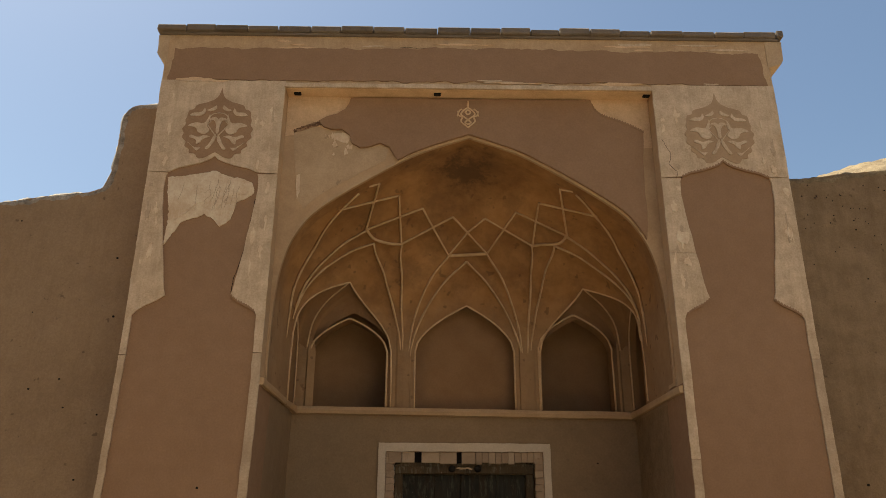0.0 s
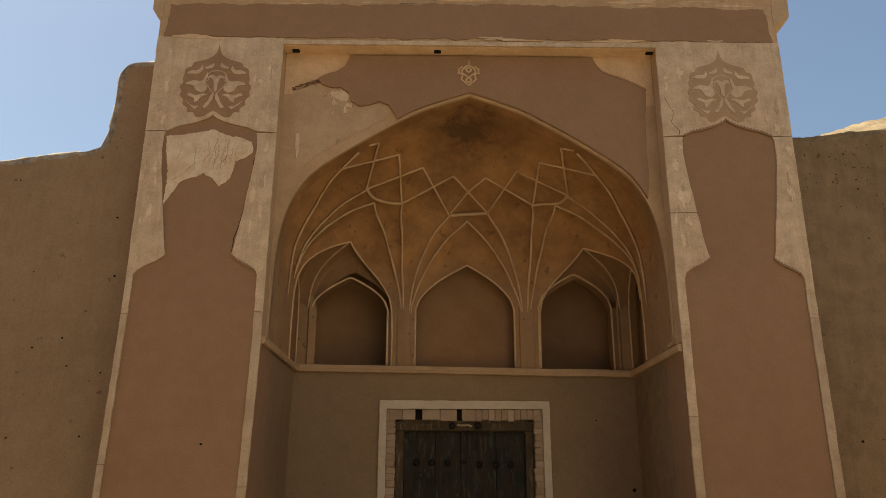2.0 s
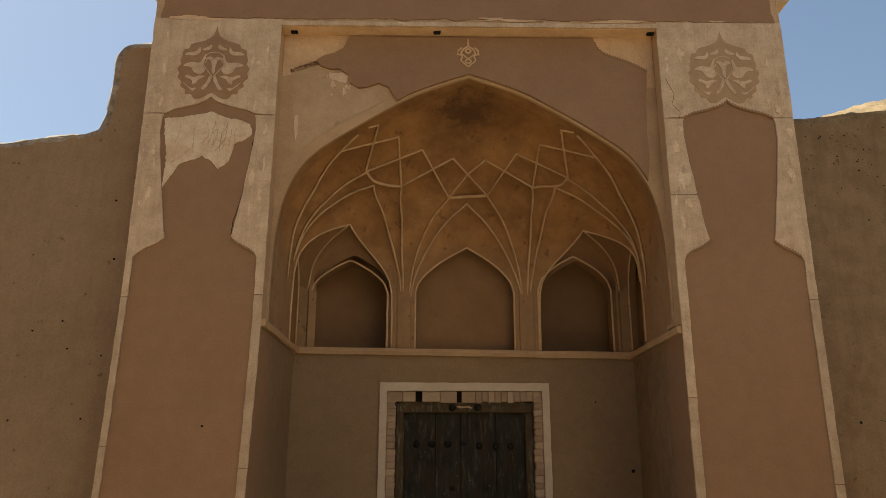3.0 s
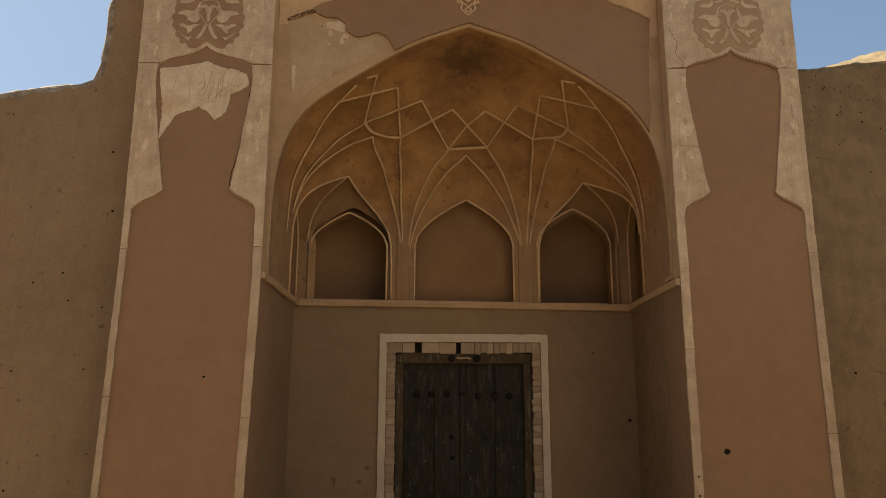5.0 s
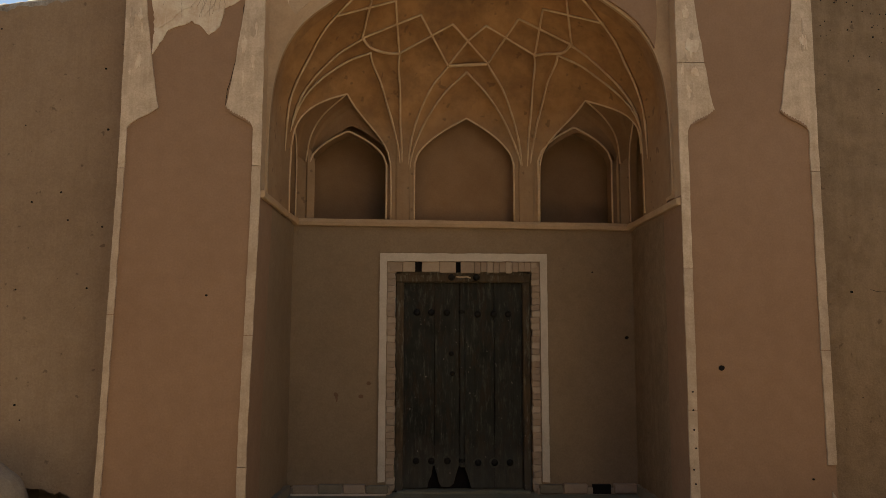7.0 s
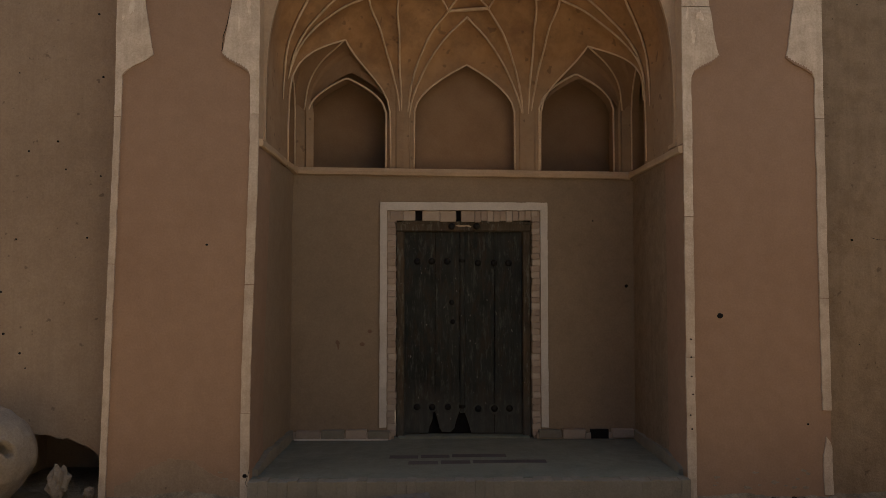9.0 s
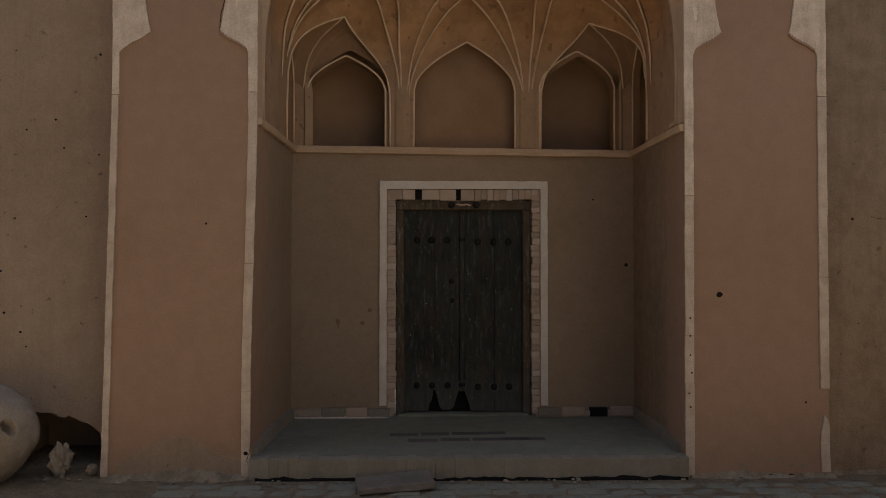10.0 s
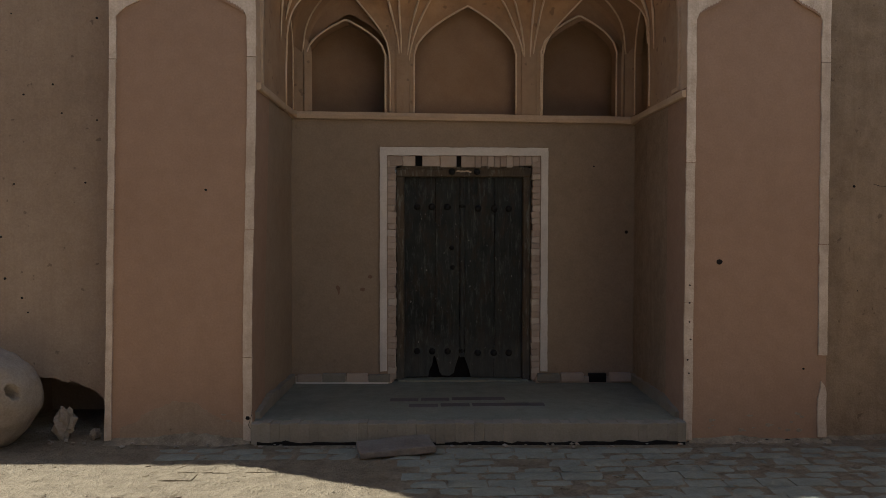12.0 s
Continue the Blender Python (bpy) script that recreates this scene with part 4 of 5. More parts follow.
def net_line(bm, a, b, r, k):
    p, q = on_vault(k * a[0], a[1]), on_vault(k * b[0], b[1])
    pts = []
    for i in range(13):
        m = p.lerp(q, i / 12)
        lo, hi = 0.9, 1.4      # where the plane of the rib, set out from the forecourt, meets the vault
        for _ in range(22):
            mid_s = (lo + hi) / 2
            n = STAND.lerp(m, mid_s)
            lo, hi = (mid_s, hi) if vault_level(n) < 1 else (lo, mid_s)
        n = STAND.lerp(m, lo)
        n.y = max(n.y, YV + 0.004)
        pts.append(n + (STAND - n).normalized() * 0.012)
    CREASES.append(pts)
    tube(bm, pts, worn(len(pts), r, a[0]), up=(0, -0.8, -0.6), flat=1.5)


def rib_curve(bm, nodes, r, k, fade=0.8):
    pts = [on_vault(k * az, z, 0.012) for az, z in (tuple(p) for p in spline(nodes, 8))]
    CREASES.append(pts)
    tube(bm, pts, worn(len(pts), r, nodes[0][0] + k, fade), up=(0, -0.9, -0.4), flat=1.5)


for k in (1, -1):
    for names in ("AF", "CD", "FG", "GL", "IJ", "JK", "KL", "DI", "TA"):
        bm = bmesh.new()
        net_line(bm, NET[k][names[0]], NET[k][names[1]], 0.0095, k)
        part("rib", bm, RIB, vault, smooth=True)
    for nodes in LONG[k]:
        bm = bmesh.new()
        rib_curve(bm, nodes, 0.0098, k)
        part("rib", bm, RIB, vault, smooth=True)
    # thicker curved band between neighbouring ribs
    bm = bmesh.new()
    rib_curve(bm, [NET[k]["F"], (43, 4.088 if k > 0 else 4.062), (35, 4.075), NET[k]["I"]], 0.013, k, 0.0)
    part("band", bm, RIB, vault, smooth=True)
    # edges of the corner arch
    bm = bmesh.new()
    arc = [(k * (S0[k] - 0.3), z) for z in (2.6, 2.9)] + [(k * az, corner_arch(az, k)) for az in np.linspace(S0[k], S1[k], 48)] + [(k * (S1[k] + 0.3), z) for z in (2.9, 2.6)]
    CREASES.append([on_vault(az, z) for az, z in arc])
    tube(bm, [on_vault(az, z, 0.004) for az, z in arc], worn(len(arc), 0.0085, 5.0 * k), up=(0, -1, -0.2))
    part("corner_arch_edge", bm, RIM, vault, smooth=True)
    # faceted shaft between the middle niche and the corner arch
    bm = bmesh.new()
    a0, a1 = C1[k] + 0.35, S0[k] - 0.35
    rows = []
    for i in range(13):
        z = 2.575 + 0.80 * i / 12
        q = 1.0 if z < 3.0 else max(0.0, 1 - ((z - 3.0) / 0.38) ** 1.5)
        rows.append([bm.verts.new(on_vault(k * (a0 + (a1 - a0) * t), z, 0.001 + q * d)) for t, d in ((0.0, 0.006), (0.16, 0.010), (0.22, 0.026), (0.47, 0.034), (0.53, 0.034), (0.78, 0.026), (0.84, 0.010), (1.0, 0.006))])
    for r0, r1 in zip(rows[:-1], rows[1:]):
        for j in range(7):
            bm.faces.new((r0[j], r0[j + 1], r1[j + 1], r1[j]))
    part("shaft", bm, VAULT, vault, "pale plastered faceted shaft")
bm = bmesh.new()
tube(bm, [on_vault(az, 4.016 + 0.018 * (6.7 - az) / 16.6, 0.006) for az in np.linspace(6.7, -9.9, 10)], 0.016, up=(0, -0.8, -0.6))
part("band", bm, RIB, vault, smooth=True)
bm = bmesh.new()
arc = [(-C1[-1], 2.6), (-C1[-1], 2.9)] + [(az, middle_arch(az)) for az in np.linspace(-C1[-1], C1[1], 45)] + [(C1[1], 2.9), (C1[1], 2.6)]
tube(bm, [on_vault(az, z, 0.004) for az, z in arc], worn(len(arc), 0.009, 3.0), up=(0, -1, -0.1))
part("niche_edge", bm, RIM, vault, smooth=True)

CREASES.append([on_vault(az, z) for az, z in arc])
CREASES += [[on_vault(k * 90, z) for z in np.linspace(2.56, 4.70, 60)] for k in (-1, 1)]


def hollow_webs(ob, depth, reach):
    """Hollow the plaster between the ribs, so that each web is a shallow shell of its own."""
    dense = np.array([tuple(p.lerp(q, i / 4)) for line in CREASES for p, q in zip(line[:-1], line[1:]) for i in range(4)])
    for v in ob.data.vertices:
        d = float(np.sqrt(((dense - np.array(v.co)) ** 2).sum(axis=1).min()))
        fade = min(1.0, max(0.0, (v.co.z - 3.1) / 0.5)) * min(1.0, max(0.0, (4.62 - v.co.z) / 0.25))
        out = (v.co - Vector((0, YV, max(2.6, v.co.z - 0.5)))).normalized()
        v.co += out * depth * fade * (1 - math.exp(-max(0.0, d - 0.012) / reach))


hollow_webs(vault, 0.060, 0.075)

# middle niche's back
part("niche_back", boxed(-0.56, 0.56, 1.555, 1.604, 2.56, 3.75), NICHE, vault, "smooth red earth niche panel")


def corner(k):
    """The corner behind one diagonal arch: niche plates on both walls and a small folded vault."""
    def niche_arch(c, hw, spring, top, n=24):
        return [(c + hw * t, pointed(t, spring, top)) for t in np.linspace(1, -1, n)]
    nc, nw, nt_ = (-1.045, 0.345, 3.50) if k > 0 else (-1.080, 0.362, 3.452)
    hole = niche_arch(nc, nw, 3.17 if k > 0 else 3.13, nt_)
    spring = 3.17 if k > 0 else 3.13
    collar = [(x, z) for x, z in niche_arch(nc, nw + 0.012, spring, nt_ + 0.012)][::-1]
    outline = [(-1.5645, 2.56), (-1.5645, spring)] + collar + [(-0.56, spring), (-0.56, 2.56), (nc + nw, 2.56)] + hole + [(nc - nw, 2.56)]
    plate = part("niche_plate", slab(bmesh.new(), [(-k * x, z) for x, z in outline], YB + 0.012, 1.605), NICHE, vault)
    bm = bmesh.new()
    tube(bm, [(-k * x, YB - 0.010, z) for x, z in [(nc + nw, 2.58), (nc + nw, 2.9)] + hole + [(nc - nw, 2.9), (nc - nw, 2.58)]], 0.0098)
    part("niche_edge", bm, RIM, plate, smooth=True)
    side_hole = [(y, z) for y, z in niche_arch(1.185, 0.205, 3.15, 3.52, 16)]
    outline = [(0.80, 2.56), (0.80, 3.72), (YB + 0.011, 3.72), (YB + 0.011, 2.56), (1.39, 2.56)] + side_hole + [(0.98, 2.56)]
    bm = slab(bmesh.new(), outline, 1.552, 1.618, place=lambda a, b, c, k=k: (-k * b, a, c))
    sp = part("niche_plate", bm, NICHE, vault)
    bm = bmesh.new()
    tube(bm, [((-1.552 if k > 0 else 1.552), y, z) for y, z in [(1.39, 2.6), (1.39, 2.9)] + side_hole], 0.010, up=(k, 0, 0))
    part("niche_edge", bm, RIM, sp, smooth=True)
    # folded little vault between the diagonal arch and the two niche arches
    mid = SM[k]
    def diag(az):
        return on_vault(az, corner_arch(az, k))
    apex = diag(mid)
    foot = Vector((-1.47, 1.40, 3.15))
    groin = [Vector(p) for p in spline([apex, apex.lerp(foot, 0.35) + Vector((-0.09, 0.07, 0.05)), apex.lerp(foot, 0.7) + Vector((-0.07, 0.04, 0.07)), foot], 6)]
    bm = bmesh.new()
    def loft(top, low, bow):
        rows = []
        for a, b in zip(top, low):
            rows.append([bm.verts.new(((p := a.lerp(b, t)) + bow * math.sin(math.pi * t)) * 1.0) for t in (0, 0.2, 0.4, 0.6, 0.8, 1.0)])
        for r, s in zip(rows[:-1], rows[1:]):
            for j in range(5):
                bm.faces.new((r[j], r[j + 1], s[j + 1], s[j]))
    def even(pts, n):
        d = [0.0]
        for p, q in zip(pts[:-1], pts[1:]):
            d.append(d[-1] + (q - p).length)
        return [Vector([float(np.interp(d[-1] * i / n, d, [p[c] for p in pts])) for c in range(3)]) for i in range(n + 1)]
    top = even([diag(az) for az in np.linspace(S0[k], mid, 18)], 14) + even(groin, 14)[1:]
    low = even([Vector((x, YB + 0.010, z)) for x, z in collar[::-1]], 28)
    loft(top, low, Vector((0.0, 0.05, 0.065)))
    top = even([diag(az) for az in np.linspace(S1[k], mid, 18)], 14) + even(groin, 14)[1:]
    low = even([Vector((-1.554, y, z)) for y, z in side_hole[::-1]], 28)
    loft(top, low, Vector((-0.04, 0.01, 0.06)))
    # column between the two niches
    post = bmesh.new()
    ring = ((nc - nw + 0.004, YB + 0.010), (nc - nw - 0.03, YB - 0.012), (foot.x + 0.022, foot.y - 0.012), (foot.x + 0.006, foot.y + 0.004), (-1.5535, 1.41))
    shaft = [[post.verts.new((k * (x + (foot.x - x) * q), y + (foot.y + 0.02 - y) * q, z)) for x, y in ring] for z, q in ((2.57, 0.0), (3.12, 0.0), (3.22, 0.15), (3.30, 0.75))]
    for r0, r1 in zip(shaft[:-1], shaft[1:]):
        for j in range(4):
            post.faces.new((r0[j], r0[j + 1], r1[j + 1], r1[j]))
    part("shaft", post, VAULT, vault, "pale plastered corner shaft")
    for v in bm.verts:
        v.co.x *= k
    edge_pts = [(on_vault(S1[k], z), z) for z in np.linspace(2.58, 3.20, 8)]
    rows = [(bm.verts.new(q), bm.verts.new((-1.556, q.y + 0.005, z))) for q, z in edge_pts]
    rows = [(a, b) for a, b in rows]
    for v_pair in rows:
        for v in v_pair:
            v.co.x *= k
    for a, b in zip(rows[:-1], rows[1:]):
        bm.faces.new((a[0], a[1], b[1], b[0]))
    cv = part("corner_vault", bm, NICHE, vault, "small folded vault over the corner", smooth=False)
    bm = bmesh.new()
    tube(bm, [Vector((p.x * k, p.y, p.z)) for p in groin], 0.009, up=(k * 0.7, -0.7, 0))
    part("rib", bm, RIB, cv, smooth=True)


corner(1)
corner(-1)


# hairline cracks in the stucco
def crack(pts, y, parent, seed, r=0.0016):
    line = ragged(pts, 0.02, 0.012, seed, closed=False)
    bm = tube(bmesh.new(), [(x, y, z) for x, z in line], r, sides=4, flat=0.5)
    part("crack", bm, CAVITY_SHADE, parent)


crack([(1.60, 4.62), (1.66, 4.50), (1.64, 4.40), (1.70, 4.33), (1.69, 4.28)], 0.0, pier_e, 2.0)
crack([(1.72, 3.98), (1.765, 3.60), (1.80, 3.35)], 0.012, pier_e, 7.0)
crack([(-1.72, 4.05), (-1.78, 3.60), (-1.845, 3.27)], 0.012, pier_w, 8.0, 0.0024)
crack([(-1.60, 0.24), (-1.63, 0.12), (-1.58, 0.05)], 0.0, pier_w, 10.0)
crack([(-0.6, 5.50), (0.1, 5.495), (0.5, 5.48)], 0.004, header, 12.0)
crack([(3.0, 1.9), (3.2, 1.88), (3.5, 1.95), (3.9, 1.93)], 0.10, wall_east, 13.0)
rng = random.Random(91)
for i in range(16):
    x, z0 = rng.choice((rng.uniform(-2.34, -1.85), rng.uniform(-2.12, -1.93))), 4.225 - rng.uniform(0.0, 0.10)
    line = ragged([(x, z0), (x - rng.uniform(-0.01, 0.03), z0 - 0.06), (x - rng.uniform(0.0, 0.05), z0 - rng.uniform(0.08, 0.24))], 0.012, 0.012, 40.0 + i, closed=False)
    part("crack", tube(bmesh.new(), [(px, 0.001, pz) for px, pz in line], rng.uniform(0.0009, 0.0018), sides=4, flat=0.6), BRICK, pier_w)

# ---- porch platform and step ----
platform = tagged(part("platform", boxed(-XI - 0.04, XI, 0.05, 1.75, -0.3, ZP), FLOORM), "worn grey earth platform floor inside the porch", "platform", kind="structure")
part("step_bed", boxed(-XI - 0.04, XI, -0.0525, 0.05, -0.2, ZP - 0.004), REDBRICK, platform, "brick step edge bedded in mud mortar")
rng = random.Random(8)
step_meshes = []
for i in range(5):
    bm = boxed(-0.0345, 0.0345, 0.0, 0.115, 0.0, 0.150, bevel=0.003)
    for v in bm.verts:
        v.co += noise.noise_vector(v.co * 20 + Vector((i * 7, 0, 0))) * 0.004
    step_meshes.append(mesh_of("step_brick", bm, REDBRICK))
x = -XI - 0.004
while x < XI - 0.03:
    ob = new("brick", step_meshes[rng.randrange(5)])
    ob.parent = platform
    ob.location = (x, -0.055 + rng.uniform(-0.006, 0.006 if x < 0.1 else 0.014), 0.0 + rng.uniform(-0.012, 0.002))
    ob.rotation_euler = (rng.uniform(-0.02, 0.02), 0, rng.uniform(-0.03, 0.03))
    x += 0.0705
# a few dark bricks showing through the floor
floor_brick = mesh_of("floor_brick", boxed(-0.118, 0.118, -0.052, 0.052, -0.03, 0.0, bevel=0.004), DARKBRICK)
for x, y in ((-0.52, 0.70), (-0.265, 0.72), (-0.01, 0.735), (0.20, 0.745), (-0.36, 0.50), (-0.105, 0.52), (0.15, 0.53), (0.375, 0.54), (0.50, 0.54)):
    ob = new("brick", floor_brick)
    ob.parent = platform
    ob.location, ob.rotation_euler = (x, y, ZP + 0.003), (0, 0, rng.uniform(-0.02, 0.02))
# skirting course at the foot of the back wall
skirt = tagged(part("baseboard", boxed(-1.56, -0.66, YB - 0.05, YB + 0.02, ZP - 0.01, ZP + 0.06), BRICK), "low brick skirting at the foot of the wall", "skirting", kind="structure")
part("baseboard_run", boxed(0.66, 1.56, YB - 0.04, YB + 0.02, ZP - 0.01, ZP + 0.055), BRICK, skirt)
for x0, x1, m in ((-1.52, -1.30, BRICK), (-1.29, -1.08, REDBRICK), (-1.07, -0.88, BRICK), (-0.87, -0.675, REDBRICK), (0.675, 0.88, REDBRICK), (0.89, 1.10, BRICK), (1.34, 1.54, BRICK)):
    part("brick", boxed(x0, x1, YB - 0.065, YB, ZP + 0.012, ZP + 0.085 + rng.uniform(-0.01, 0.008), bevel=0.006), m, skirt)
# near-black block on the wall, its colour standing for the hole's shade
part("vent_hole", boxed(1.15, 1.31, YB - 0.045, YB + 0.01, ZP + 0.005, ZP + 0.085), CAVITY_SHADE, skirt, "near-black block painting the shade of a hole in the wall foot")
part("sill_line", boxed(-1.53, -0.69, YB - 0.075, YB - 0.05, ZP - 0.002, ZP + 0.012), FRAMEP, skirt)
for k in (-1, 1):
    bm = slab(bmesh.new(), ragged([(0.10, ZP), (0.10, ZP + 0.05), (0.5, ZP + 0.10), (1.0, ZP + 0.085), (1.36, ZP + 0.09), (1.36, ZP)], 0.04, 0.015, 21.0 + k), 1.535, 1.60, place=lambda a, b, c, k=k: (k * (b + (0.034 * (1.4 - a) / 1.4 if k < 0 else 0.0)), a, c))
    part("plaster_foot", bm, REDBRICK, skirt, "crumbling plaster at the wall foot")

# ---- door ----
doorway = thing("doorway", "white plaster door surround with brick edges and plank door", "doorway", at=(0, 0, 0))
u_shape = [(-0.77, 0.245), (-0.768, 2.30), (0.768, 2.298), (0.77, 0.245), (0.706, 0.25), (0.704, 2.226), (-0.704, 2.226), (-0.706, 0.25)]
part("surround", slab(bmesh.new(), ragged(u_shape, 0.03, 0.004, 31.0), YB - 0.022, YB + 0.05), FRAMEP, doorway, "white gypsum surround")
jb = []
for i in range(6):
    bm = boxed(-0.039, 0.039, -0.03, 0.10, 0.0, 0.0555, bevel=0.006)
    for v in bm.verts:
        v.co += noise.noise_vector(v.co * 22 + Vector((i * 5, 3, 0))) * 0.010
    jb.append(mesh_of("jamb_brick", bm, BRICK))
for k in (-1, 1):
    z = ZP + 0.02
    while z < 2.16:
        ob = new("brick", jb[rng.randrange(6)])
        ob.parent = doorway
        ob.location = (k * (0.663 + rng.uniform(-0.006, 0.006)), YB + 0.03, z)
        ob.rotation_euler = (0, rng.uniform(-0.06, 0.06), 0)
        z += 0.0575
    part("jamb_core", boxed(min(k * 0.64, k * 0.70), max(k * 0.64, k * 0.70), YB + 0.006, 1.75, ZP, 2.225), BRICK, doorway)
# near-black filling paints the shade in the gaps between the head bricks
part("head_core", boxed(-0.64, 0.64, YB + 0.045, 1.75, 2.14, 2.225), CAVITY_SHADE, doorway)
edges = [-0.68, -0.56, -0.445, -0.385, -0.22, -0.068, -0.026, 0.10] + [0.10 + 0.058 * i for i in range(1, 11)]
for a, b in zip(edges[:-1], edges[1:]):
    if (a, b) in ((-0.445, -0.385), (-0.068, -0.026)):
        continue
    part("brick", boxed(a + 0.001, b - 0.001, YB + rng.uniform(-0.004, 0.004), YB + 0.08, 2.125 + rng.uniform(-0.01, 0.012), 2.224, bevel=0.005), BRICK, doorway)
YD = 1.52
dframe = part("door_frame", boxed(-0.625, 0.625, YD - 0.06, YD + 0.05, 2.035, 2.118, bevel=0.01), OLDWOOD, doorway, "weathered timber lintel and posts")
for k in (-1, 1):
    part("post", boxed(min(k * 0.548, k * 0.622), max(k * 0.548, k * 0.622), YD - 0.05, YD + 0.05, ZP + 0.002, 2.04, bevel=0.008), OLDWOOD, dframe)
part("lintel_sliver", slab(bmesh.new(), ragged([(-0.63, 2.115), (-0.45, 2.135), (-0.1, 2.122), (0.25, 2.14), (0.63, 2.12), (0.63, 2.10), (-0.63, 2.10)], 0.03, 0.008, 41.0), YD - 0.075, YD - 0.02), OLDWOOD, dframe)
# near-black panel paints the unlit room behind the door
part("interior_shade", boxed(-0.63, 0.63, YD + 0.06, YD + 0.10, ZP - 0.1, 2.2), CAVITY_SHADE, doorway, "near-black panel painting the unlit interior behind the door")
part("threshold", boxed(-0.60, 0.60, YD - 0.10, YD + 0.05, ZP - 0.02, ZP + 0.018, bevel=0.006), FLOORM, doorway)


def plank(x0, x1, notch, seed):
    if notch == "r":
        foot = [(x0, 0.172), (x1 - 0.062, 0.176), (x1 - 0.05, 0.235), (x1 - 0.025, 0.29), (x1 - 0.012, 0.37), (x1, 0.385)]
    elif notch == "l":
        foot = [(x0, 0.36), (x0 + 0.018, 0.31), (x0 + 0.04, 0.24), (x0 + 0.06, 0.172), (x1, 0.172)]
    elif notch == "both":
        foot = [(x0, 0.36), (x0 + 0.022, 0.29), (x0 + 0.035, 0.225), (x0 + 0.06, 0.19), (x1 - 0.09, 0.185), (x1 - 0.05, 0.215), (x1 - 0.03, 0.29), (x1, 0.38)]
    else:
        foot = [(x0, 0.172), (x1, 0.172)]
    pts = ragged([(x0, 2.036), (x0, foot[0][1])] + foot[1:] + [(x1, 2.036)], 0.05, 0.004, seed)
    return slab(bmesh.new(), pts, YD - 0.004 + rng.uniform(-0.004, 0.004), YD + 0.03)


leaf_l = part("door_leaf", plank(-0.546, -0.265, "r", 51), WOOD, doorway, "old dark plank leaf with iron studs")
part("plank", plank(-0.260, -0.036, "both", 52), WOOD, leaf_l)
leaf_r = part("door_leaf", plank(0.012, 0.285, "l", 53), WOOD, doorway, "old dark plank leaf with iron studs")
part("plank", plank(0.290, 0.546, "", 54), WOOD, leaf_r)
part("meeting_batten", boxed(-0.033, 0.010, YD - 0.022, YD + 0.02, 0.36, 2.034, bevel=0.005), WOOD, leaf_r)
bm = bmesh.new()
bmesh.ops.create_icosphere(bm, subdivisions=2, radius=0.033)
for v in bm.verts:
    v.co.y *= 0.55
stud = mesh_of("stud", bm, IRON, smooth=True)
for leaf, xs, z in ((leaf_l, (-0.43, -0.295, -0.15), 1.76), (leaf_r, (0.135, 0.285, 0.42), 1.745), (leaf_l, (-0.43, -0.29, -0.145), 0.415), (leaf_r, (0.135, 0.285, 0.425), 0.40),
                    (leaf_r, (-0.012,), 1.765), (leaf_l, (-0.11,), 1.38), (leaf_l, (-0.10,), 1.20), (leaf_r, (-0.012,), 1.075), (leaf_r, (-0.012,), 0.42)):
    for x in xs:
        ob = new("stud", stud)
        ob.parent = leaf
        ob.location = (x, YD - 0.008, z)
        if z < 0.5:
            ring = [(x + 0.05 * math.cos(q), z - 0.004 + 0.047 * math.sin(q)) for q in [j * math.tau / 16 for j in range(16)]]
            part("worn_ring", slab(bmesh.new(), ragged(ring, 0.01, 0.008, 90.0 * x + z), YD - 0.0095, YD), FADED, leaf, "pale worn wood round a stud")
        s = 1.0 if z > 1.7 or z < 0.5 else 0.75
        ob.scale = (s, s, s)
chip = [(-0.075, 2.078), (-0.03, 2.073), (0.02, 2.081), (0.06, 2.075), (0.075, 2.084), (0.035, 2.093), (-0.01, 2.088), (-0.05, 2.092)]
part("worn_patch", slab(bmesh.new(), ragged(chip, 0.008, 0.012, 61.0), YD - 0.064, YD - 0.05), GREYP, dframe, "pale worn patch on the lintel")
for x in (-0.11, 0.12):
    ob = new("stud", stud)
    ob.parent = dframe
    ob.location = (x, YD - 0.07, 2.082)

# marks and holes in the plaster
for x, y, z, r, p in ((1.82, 0.012, 1.32, 0.022, pier_e), (2.455, 0.012, 0.53, 0.008, pier_e), (-1.935, 0.012, 1.84, 0.009, pier_w)):
    hole_plug(x, y, z, r, x, p)
hole_plug(1.495, YB, 1.53, 0.017, 2.0, back)
hole_plug(1.19, YB, 2.13, 0.008, 3.0, back)
for x, z in ((-1.15, 1.02), (-0.86, 1.11), (-0.93, 1.0)):
    pts = [(x + 0.021 * math.cos(a), z + 0.018 * math.sin(a) - (0.05 if math.sin(a) < -0.85 and x < -1.0 else 0.0)) for a in [q * math.tau / 14 for q in range(14)]]
    part("stain", slab(bmesh.new(), ragged(pts, 0.006, 0.012, 3.0 * x), YB - 0.001, YB + 0.01), STAIN, back, "small brownish stain")
rng = random.Random(21)
for wall, x0, x1, y in ((wall_west, -4.3, -2.85, 0.35), (wall_east, 2.75, 4.3, 0.10)):
    for i in range(26):
        x, z = rng.uniform(x0, x1), rng.uniform(0.8, 4.0)
        hole_plug(x, y, z, rng.uniform(0.004, 0.011), i, wall, "pit")
for i in range(80):
    x, z = rng.uniform(2.72, 4.1), 4.28 - abs(rng.gauss(0.0, 0.33))
    hole_plug(x, 0.10, z, rng.uniform(0.002, 0.0065), 50.0 + i, wall_east, "pit")
